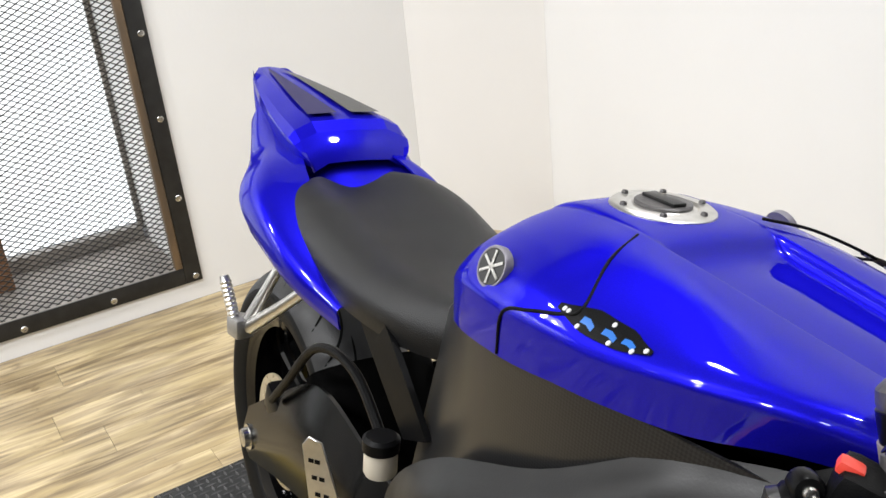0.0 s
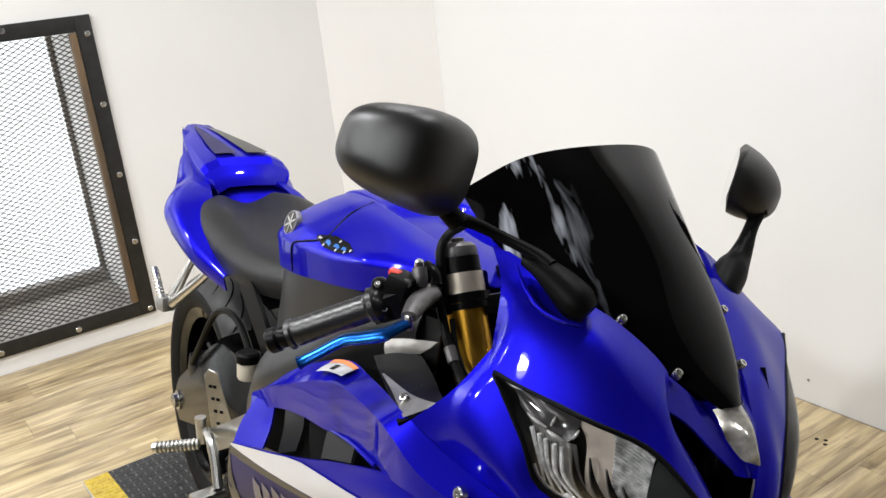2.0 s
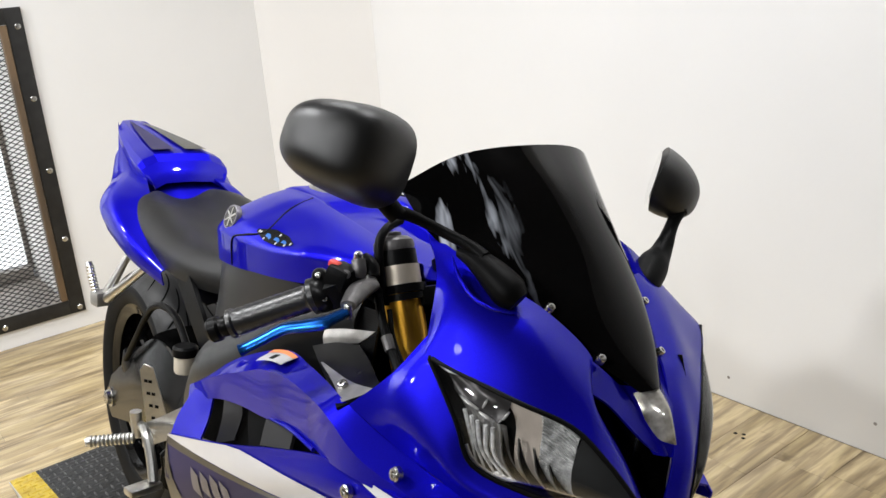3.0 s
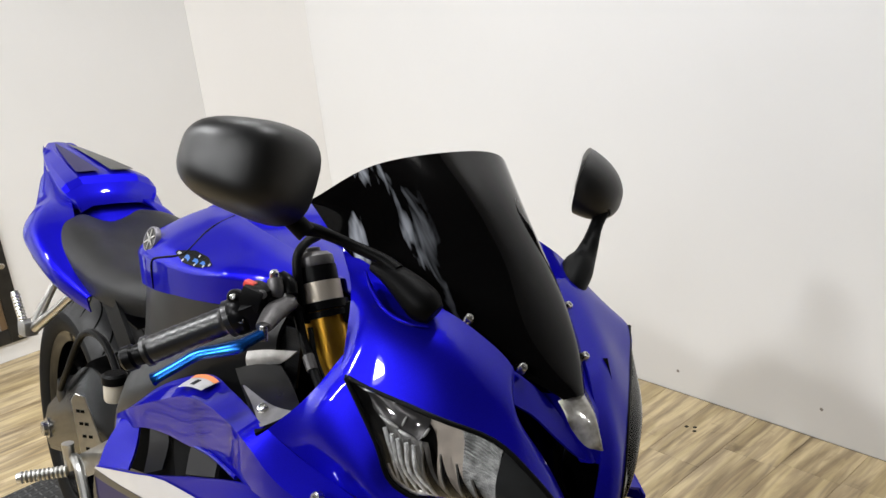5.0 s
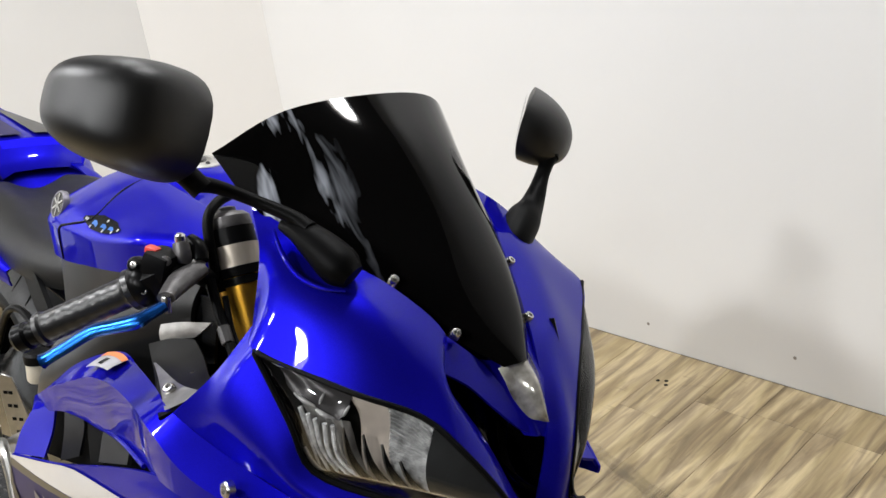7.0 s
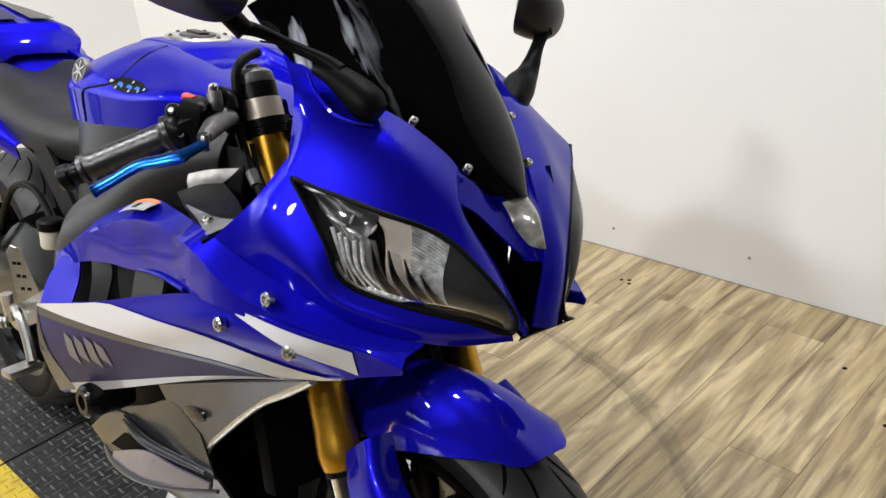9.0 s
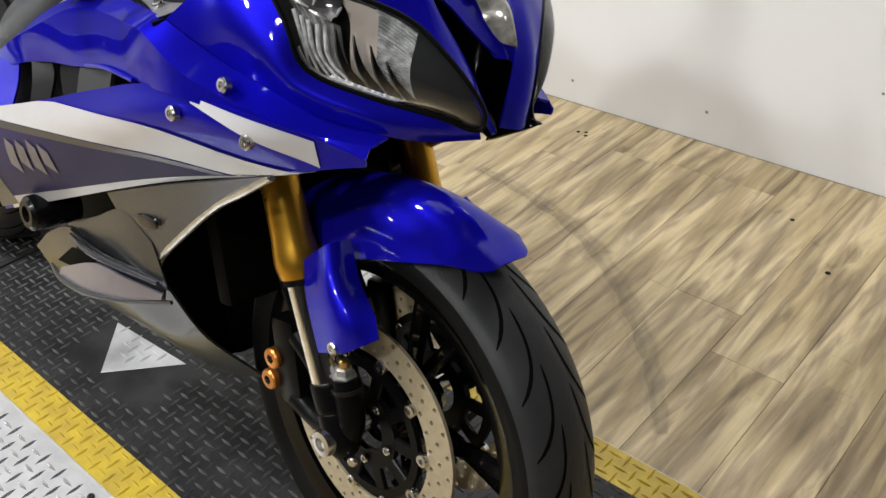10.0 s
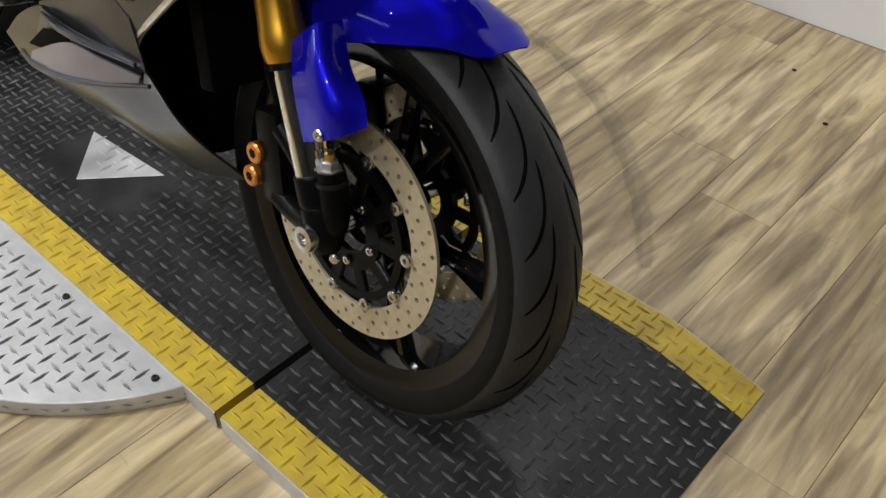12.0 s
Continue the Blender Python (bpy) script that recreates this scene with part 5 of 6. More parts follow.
    part("vent_blade", panel([[(-0.482, -0.242, 0.69), (-0.455, -0.232, 0.7)], [(-0.47, -0.25, 0.66), (-0.432, -0.236, 0.68)], [(-0.478, -0.256, 0.62), (-0.44, -0.244, 0.638)]], 0.004, 4, 4, k), VENT_GREY, band, "grey vent blade")
    part("vent_blade", panel([[(-0.4, -0.236, 0.712), (-0.382, -0.228, 0.718)], [(-0.4, -0.242, 0.69), (-0.366, -0.232, 0.7)], [(-0.372, -0.252, 0.655), (-0.345, -0.24, 0.67)]], 0.004, 4, 4, k), BLACK_SATIN, band, "black vent blade")
    part("vent_blade", panel([[(-0.33, -0.232, 0.737), (-0.275, -0.226, 0.757)], [(-0.336, -0.244, 0.715), (-0.268, -0.236, 0.737)], [(-0.33, -0.256, 0.68), (-0.262, -0.248, 0.702)]], 0.005, 5, 5, k), VENT_GREY, band, "grey vent blade")
    belly = part("belly_pan", panel(BELLY, 0.004, 6, 6, k), SILVER_PAINT, bike, "silver belly pan with a winglet duct")
    part("winglet", panel([[(-0.54, -0.212, 0.355), (-0.47, -0.225, 0.44)], [(-0.39, -0.226, 0.375), (-0.37, -0.23, 0.445)], [(-0.265, -0.198, 0.405), (-0.255, -0.2, 0.44)]], 0.004, 5, 5, k), SILVER_PAINT, belly, "silver winglet")
    # Near-black sheet laid on the winglet paints the shade of the opening.
    part("duct_shade_sheet", panel([[(-0.52, -0.2275, 0.37), (-0.465, -0.2275, 0.414)], [(-0.45, -0.2315, 0.39), (-0.43, -0.2315, 0.424)], [(-0.386, -0.2305, 0.42), (-0.384, -0.2305, 0.43)]], 0.002, 5, 5, k), INTERIOR, belly, "near-black sheet for the shaded duct opening")
    part("vane", panel([[(-0.51, -0.232, 0.352), (-0.5, -0.2325, 0.368)], [(-0.41, -0.239, 0.372), (-0.38, -0.2365, 0.428)], [(-0.33, -0.228, 0.392), (-0.315, -0.226, 0.431)], [(-0.252, -0.208, 0.419), (-0.25, -0.207, 0.428)]], 0.003, 5, 5, k), VANE, belly, "pale lilac grey duct vane")
    part("duct_lip", tube([(x, flank_y(Vector((x, y, z)), k), z) for x, y, z in ((-0.574, -0.216, 0.335), (-0.5, -0.234, 0.35), (-0.41, -0.24, 0.37), (-0.33, -0.228, 0.39), (-0.24, -0.2, 0.418))], [0.003, 0.0045, 0.0045, 0.004, 0.003], 8, 6), SILVER_PAINT, belly)
    part("duct_lip", tube([(x, flank_y(Vector((x, y, z)), k), z) for x, y, z in ((-0.47, -0.224, 0.432), (-0.38, -0.234, 0.44), (-0.26, -0.207, 0.44))], [0.003, 0.005, 0.003], 8, 6), SILVER_PAINT, belly)
    for p, q in (((-0.034, 0.243, 0.772), (-0.02, 1, 0.9)), ((-0.09, 0.267, 0.732), (-0.05, 1, 0.8)), ((0.0, 0.242, 0.725), (0.1, 1, 0.8))):
        bolt("screw", side_y(p, e), side_y(q, s), wing, 0.008)
    for p in ((0.0, -0.083, 0.94), (0.05, -0.051, 0.895)) if s < 0 else ((-0.012, 0.079, 0.926), (0.043, 0.051, 0.886)):
        bolt("screw", p, (0.6, 0.25 * s, 1.6), cowl, 0.0052)
    # knee panel behind the cowl
    knee = [[(-0.323, -0.189, 0.809), (-0.275, -0.182, 0.828), (-0.228, -0.176, 0.839)],
                                       [(-0.262, -0.21, 0.806), (-0.222, -0.2, 0.818), (-0.19, -0.185, 0.834)],
                                       [(-0.19, -0.237, 0.812), (-0.17, -0.222, 0.818), (-0.148, -0.2, 0.83)],
                                       [(-0.128, -0.262, 0.812), (-0.12, -0.24, 0.82), (-0.108, -0.216, 0.832)]]
    inner = part("inner_panel", panel(knee, 0.003, 5, 5, k), BLACK_SATIN, bike, "satin black inner cockpit panel")
    part("facet", decal(knee, 0.3, 0.98, lambda t: 0.05 + 0.1 * t, lambda t: 0.1 + 0.8 * t, k, 8, 0.0024), CAST, inner, "satin silver facet")
    bolt("screw", side_y((-0.164, 0.234, 0.8205), e), side_y((-0.1, 0.5, 1.2), e), inner, 0.006)
    part("frame_head", panel([[(-0.315, -0.176, 0.832), (-0.312, -0.18, 0.824), (-0.308, -0.181, 0.815)], [(-0.27, -0.171, 0.846), (-0.272, -0.175, 0.836), (-0.274, -0.176, 0.826)], [(-0.215, -0.162, 0.858), (-0.228, -0.166, 0.846), (-0.243, -0.169, 0.835)]], 0.004, 5, 4, k), CAST, bike, "pale bare aluminium head of the frame")
    return cowl


for s in (-1, 1):
    fairing(s)


def nose():
    mid = part("nose_cone", panel([[(0.046, -0.04, 0.868), (0.056, -0.016, 0.862), (0.058, 0, 0.86), (0.056, 0.016, 0.862), (0.046, 0.04, 0.868)],
                                   [(0.066, -0.03, 0.845), (0.078, -0.012, 0.842), (0.08, 0, 0.841), (0.078, 0.012, 0.842), (0.066, 0.03, 0.845)],
                                   [(0.086, -0.02, 0.822), (0.096, -0.008, 0.82), (0.098, 0, 0.82), (0.096, 0.008, 0.82), (0.086, 0.02, 0.822)],
                                   [(0.1, -0.01, 0.8), (0.108, -0.004, 0.8), (0.11, 0, 0.8), (0.108, 0.004, 0.8), (0.1, 0.01, 0.8)]], 0.003, 4, 6), BLUE, bike, "blue nose piece between the headlights")
    part("nose_strip", panel([[(0.03, -0.058, 0.896), (0.05, -0.075, 0.881)], [(0.05, -0.044, 0.881), (0.058, -0.083, 0.873)], [(0.062, -0.026, 0.862), (0.071, -0.055, 0.853)], [(0.08, -0.014, 0.838), (0.086, -0.034, 0.829)], [(0.098, -0.004, 0.818), (0.101, -0.014, 0.807)], [(0.108, 0.009, 0.814), (0.111, 0.009, 0.796)]], 0.003, 4, 5), BLUE, mid, "blue strip under the screen's edge")
    part("nose_strip", panel([[(0.03, 0.05, 0.886), (0.034, 0.062, 0.884)], [(0.056, 0.034, 0.868), (0.06, 0.044, 0.866)], [(0.084, 0.022, 0.848), (0.088, 0.03, 0.84)], [(0.106, 0.012, 0.82), (0.112, 0.012, 0.798)]], 0.003, 4, 5), BLUE, mid)
    part("position_lamp", panel([[(0.06, -0.014, 0.853), (0.078, 0.004, 0.864), (0.066, 0.028, 0.862)], [(0.084, -0.012, 0.834), (0.101, 0.002, 0.848), (0.087, 0.022, 0.846)], [(0.1, -0.005, 0.817), (0.112, 0.003, 0.827), (0.103, 0.014, 0.828)], [(0.109, 0.006, 0.812), (0.114, 0.008, 0.813), (0.109, 0.011, 0.815)]], 0.004, 6, 6), POSITION, mid, "clear position lamp")
    duct = bmesh.new()
    grid(duct, surface([[(0.05, -0.082, 0.88), (0.0, -0.04, 0.87), (0.0, 0.04, 0.87), (0.05, 0.082, 0.88)], [(0.096, -0.06, 0.806), (0.03, -0.03, 0.8), (0.03, 0.03, 0.8), (0.096, 0.06, 0.806)], [(0.128, -0.03, 0.742), (0.06, -0.02, 0.735), (0.06, 0.02, 0.735), (0.128, 0.03, 0.742)], [(0.132, -0.045, 0.728), (0.12, -0.015, 0.722), (0.12, 0.015, 0.722), (0.132, 0.045, 0.728)]], 5, 5))
    thicken(duct, 0.002)
    part("air_intake", duct, BLACK_GLOSS, bike, "black central air intake")


nose()


def screen():
    rows = [[(0.078, -0.016, 0.862), (0.082, -0.008, 0.864), (0.084, 0, 0.865), (0.082, 0.008, 0.864), (0.078, 0.016, 0.862)],
            [(0.036, -0.052, 0.892), (0.05, -0.03, 0.896), (0.055, 0, 0.897), (0.05, 0.03, 0.896), (0.036, 0.052, 0.892)],
            [(-0.008, -0.086, 0.933), (0.014, -0.05, 0.938), (0.022, 0, 0.94), (0.012, 0.045, 0.938), (-0.008, 0.07, 0.933)],
            [(-0.052, -0.112, 0.966), (-0.038, -0.06, 0.99), (-0.026, 0, 0.996), (-0.036, 0.052, 0.99), (-0.052, 0.086, 0.968)],
            [(-0.12, -0.15, 0.992), (-0.096, -0.085, 1.04), (-0.08, 0, 1.052), (-0.094, 0.07, 1.04), (-0.12, 0.116, 1.0)],
            [(-0.172, -0.17, 1.045), (-0.15, -0.1, 1.083), (-0.134, 0, 1.095), (-0.148, 0.085, 1.086), (-0.176, 0.135, 1.05)]]
    part("windscreen", panel(rows, 0.003, 6, 5), SCREEN, bike, "dark smoked double-bubble windscreen with painted streaks of reflection")


screen()


def mirrors():
    for s in (-1, 1):
        # shell: rounded trapezoid, deeper and lower at the inner end, bulging ahead; local y runs outwards
        G = []
        for i in range(15):
            t = i / 14
            ring = []
            for k in range(40):
                a = 2 * math.pi * k / 40
                ca, sa = math.cos(a), math.sin(a)
                u = math.copysign(abs(ca) ** (0.66 if s < 0 else 0.8), ca)
                v = math.copysign(abs(sa) ** (0.66 if s < 0 else 0.8), sa)
                f = math.cos(t * math.pi / 2) ** (0.5 if s < 0 else 0.85)
                dep = (0.077 if s < 0 else 0.058) * math.sin(t * math.pi / 2)
                hy = u * f * (0.066 if s < 0 else 0.0685)
                hz = v * f * ((0.0475 - 0.0075 * u) if s < 0 else 0.0425)
                ring.append(Vector((dep - 0.008 * u * u * f, hy * s, hz - (0.014 * math.sin(t * math.pi / 2) if s > 0 else 0.0))))
            G.append(ring)
        bm = bmesh.new()
        V = grid(bm, G, close_u=True)
        bm.faces.new(V[0])
        m = Matrix.Translation((-0.131 if s < 0 else -0.146, 0.258 * s if s < 0 else 0.24, 1.089 if s < 0 else 1.045)) @ Matrix.Rotation(radians(-16 if s < 0 else 6), 4, "X") @ Matrix.Rotation(radians(-55 if s < 0 else 41), 4, "Z") @ Matrix.Rotation(radians(-4 if s < 0 else 16), 4, "Y")
        bmesh.ops.remove_doubles(bm, verts=bm.verts, dist=1e-4)
        bmesh.ops.transform(bm, matrix=m, verts=bm.verts)
        shell = part("mirror", bm, MIRROR_BLACK, bike, "satin black rear-view mirror")
        bm = bmesh.new()
        bm.faces.new([bm.verts.new(m @ Vector((-0.0095, p.y * 0.86, p.z * 0.86))) for p in G[0]])
        part("mirror_glass", bm, CHROME, shell, "silvered mirror glass")
        joint = Vector((-0.104, -0.222, 1.032) if s < 0 else (-0.104, 0.238, 1.014))
        part("stalk_collar", tube([joint + Vector((-0.006, 0.008 * s, 0.012)), joint + Vector((0.004, -0.006 * s, -0.006))], 0.0105, 16, 2), BOOT, shell)
        if s < 0:
            part("mirror_stalk", tube([joint, Vector((-0.1, -0.2, 1.026)), Vector((-0.084, -0.17, 1.011)), Vector((-0.058, -0.151, 0.999)), Vector((-0.04, -0.145, 0.99))], [0.0095, 0.0072, 0.0066, 0.0075, 0.009], 16, 5, flat=0.9), BOOT, shell, "black mirror stalk")
            foot = part("mirror_base", tube([Vector((-0.072, -0.152, 0.99)), Vector((-0.05, -0.147, 0.986)), Vector((-0.026, -0.141, 0.974)), Vector((-0.008, -0.135, 0.961)), Vector((0.002, -0.13, 0.953))], [0.008, 0.014, 0.019, 0.021, 0.014], 20, 5, flat=0.85), BOOT, shell, "black rubber mirror base")
            part("base_lip", tube([Vector((-0.074, -0.162, 0.986)), Vector((-0.052, -0.167, 0.969)), Vector((-0.028, -0.166, 0.954)), Vector((-0.006, -0.157, 0.947)), Vector((0.008, -0.142, 0.944))], [0.001, 0.0022, 0.0028, 0.0022, 0.001], 10, 5), BLUE, foot, "blue raised lip of the cowl")
        else:
            part("mirror_stalk", tube([joint, Vector((-0.097, 0.217, 0.992)), Vector((-0.086, 0.193, 0.967))], [0.0105, 0.0088, 0.012], 16, 5, flat=0.85), BOOT, shell, "black mirror stalk")
            part("mirror_base", tube([Vector((-0.09, 0.202, 0.976)), Vector((-0.084, 0.184, 0.957)), Vector((-0.076, 0.162, 0.944)), Vector((-0.06, 0.132, 0.928)), Vector((-0.052, 0.118, 0.92))], [0.0105, 0.015, 0.021, 0.019, 0.012], 16, 5), BOOT, shell, "black rubber mirror base")


mirrors()


# tank, cap and badges
TANK = [(-0.27, [(0, 0.895), (0.06, 0.922), (0.085, 0.924), (0.105, 0.922), (0.115, 0.918), (0.12, 0.911), (0.118, 0.902), (0.108, 0.885)]),
        (-0.32, [(0, 0.908), (0.066, 0.93), (0.1, 0.932), (0.135, 0.928), (0.147, 0.924), (0.152, 0.917), (0.15, 0.908), (0.142, 0.886)]),
        (-0.38, [(0, 0.92), (0.072, 0.94), (0.112, 0.94), (0.155, 0.93), (0.172, 0.922), (0.178, 0.915), (0.177, 0.906), (0.172, 0.876)]),
        (-0.45, [(0, 0.93), (0.074, 0.95), (0.115, 0.947), (0.165, 0.928), (0.184, 0.915), (0.19, 0.907), (0.19, 0.898), (0.186, 0.868)]),
        (-0.505, [(0, 0.938), (0.074, 0.956), (0.116, 0.951), (0.172, 0.93), (0.19, 0.914), (0.196, 0.905), (0.196, 0.896), (0.192, 0.863)]),
        (-0.53, [(0, 0.957), (0.073, 0.958), (0.115, 0.952), (0.173, 0.931), (0.192, 0.914), (0.198, 0.905), (0.198, 0.895), (0.194, 0.86)]),
        (-0.57, [(0, 0.962), (0.072, 0.96), (0.114, 0.954), (0.172, 0.932), (0.192, 0.914), (0.199, 0.904), (0.199, 0.893), (0.195, 0.856)]),
        (-0.64, [(0, 0.962), (0.07, 0.956), (0.108, 0.947), (0.158, 0.928), (0.18, 0.912), (0.19, 0.9), (0.19, 0.888), (0.186, 0.848)]),
        (-0.69, [(0, 0.945), (0.065, 0.94), (0.1, 0.932), (0.142, 0.914), (0.162, 0.898), (0.17, 0.886), (0.17, 0.874), (0.168, 0.84)]),
        (-0.735, [(0, 0.9), (0.06, 0.895), (0.09, 0.888), (0.114, 0.874), (0.128, 0.862), (0.135, 0.85), (0.136, 0.84), (0.134, 0.82)]),
        (-0.755, [(0, 0.85), (0.05, 0.845), (0.075, 0.84), (0.095, 0.833), (0.105, 0.827), (0.11, 0.82), (0.112, 0.815), (0.111, 0.808)])]


def tank_point(x, v, lift, s):
    """On the tank's flank: v from 0 at the ridge of its top to 1 at the lower edge."""
    rows = [[(q, -y, z) for y, z in sec[1:]] for q, sec in TANK]
    for k in range(len(TANK) - 1):
        if TANK[k][0] >= x >= TANK[k + 1][0]:
            u = (k + (TANK[k][0] - x) / (TANK[k][0] - TANK[k + 1][0])) / (len(TANK) - 1)
            return on_surface(rows, u, v, lift, s)


def tank():
    rows = []
    for x, sec in TANK:
        (a, za), (b, zb) = sec[:2]
        full = [(a, za), (b * 0.82, za + 0.12 * (zb - za)), (b * 0.97, za + 0.85 * (zb - za)), (b * 1.08, zb)] + sec[2:]
        sag = 0.014 * min(1, max(0, (x + 0.62) / 0.2))
        rows.append([(x, -y, z) for y, z in reversed(full)] + [(x, y, z - sag * min(1, y / 0.08)) for y, z in full[1:]])
    bm = bmesh.new()
    grid(bm, surface(rows, 5, 6))
    thicken(bm, 0.003)
    t = part("fuel_tank", bm, BLUE, bike, "glossy blue fuel tank with seams and a round cap")
    m = Matrix.Translation((-0.6, 0, 0.962)) @ Matrix.Rotation(radians(2), 4, "Y") @ Matrix.Scale(0.77, 4)
    part("filler_cap", lathe([(0.0, 0.008), (0.03, 0.008), (0.034, 0.006), (0.038, 0.003), (0.042, 0.003), (0.046, 0.006), (0.062, 0.005), (0.066, 0.002), (0.067, -0.006), (0, -0.006)], m, 48), ALU, t, "aluminium filler cap")
    part("cap_centre", lathe([(0, 0.0095), (0.034, 0.0095), (0.036, 0.008), (0.036, 0.004), (0, 0.004)], m, 36), CAST_DARK, t, "dark centre of the filler cap")
    part("lock_flap", box((0.056, 0.022, 0.005), m @ pose(0, 0, 0.0115), 0.002), FRAME_BLACK, t, "dark lock flap")
    for k in range(6):
        a = 2 * math.pi * k / 6 + 0.3
        p = m @ Vector((0.055 * math.cos(a), 0.055 * math.sin(a), 0.004))
        bolt("cap_screw", p, p + Vector((0, 0, 1)), t, 0.0034, CAST_DARK)
    for s in (-1, 1):
        line = [tank_point(x, v, 0.0002, -s) for x, v in ((-0.55, 0.02), (-0.525, 0.2), (-0.49, 0.36), (-0.505, 0.44), (-0.535, 0.53), (-0.565, 0.75), (-0.575, 0.99))]
        part("seam", tube(line, 0.0016, 8, 6), BLACK_PLASTIC, t, "dark seam between the tank covers")
        c0 = tank_point(-0.605, 0.43, 0.0, -s)
        n = (tank_point(-0.605, 0.43, 0.01, -s) - c0).normalized()
        out = Vector((0.03, 0.9 * s, 0.34)).normalized()
        m2 = along(c0 + n * 0.0045, c0 + n * 0.0045 + out)
        badge = part("badge", lathe([(0, 0.002), (0.0165, 0.002), (0.0172, 0.003), (0.0188, 0.003), (0.0198, 0.001), (0.0198, -0.005), (0, -0.005)], m2, 36), BADGE, t, "round silver and black tank badge")
        part("badge_field", lathe([(0, 0.0025), (0.0168, 0.0025), (0.0168, 0.001), (0, 0.001)], m2, 30), BLACK_GLOSS, badge)
        for k in range(3):
            part("badge_bar", box((0.0026, 0.03, 0.0012), m2 @ pose(0, 0, 0.0028) @ Matrix.Rotation(radians(60 * k), 4, "Z")), CAST, badge)
        # dark sticker with white dots and blue bars
        bmk = bmesh.new()
        G = []
        for i in range(15):
            f = i / 14
            x = -0.51 + 0.095 * f
            mid = 0.4 + 0.05 * f
            h = 0.085 * min(1, 2.2 * f + 0.2, 3 * (1 - f) + 0.25)
            G.append([tank_point(x, mid - h + 2 * h * k / 4, 0.0012, -s) for k in range(5)])
        grid(bmk, G)
        st = part("sticker", bmk, BLACK_PLASTIC, t, "black sticker with a dotted edge and blue bars")
        for f in (0.3, 0.52, 0.72):
            x = -0.51 + 0.095 * f
            bar = bmesh.new()
            grid(bar, [[tank_point(x + d, 0.4 + 0.05 * f + e + (0.03 if d > 0.006 else 0), 0.0018, -s) for e in (-0.022, 0.0, 0.022)] for d in (0, 0.006, 0.013)])
            part("sticker_bar", bar, STICKER_BLUE, st, "blue bar")
        for f, e in ((0.06, 0), (0.12, 0.0), (0.3, 0.055), (0.62, 0.058), (0.85, 0.045), (0.95, 0.0), (0.55, -0.06)):
            p = tank_point(-0.51 + 0.095 * f, 0.4 + 0.05 * f + e, 0.0014, -s)
            part("sticker_dot", lathe([(0, 0.0006), (0.0022, 0.0004), (0.0024, -0.0004), (0, -0.0004)], along(p, p + n), 10), WHITE, st)
    return t


tank()


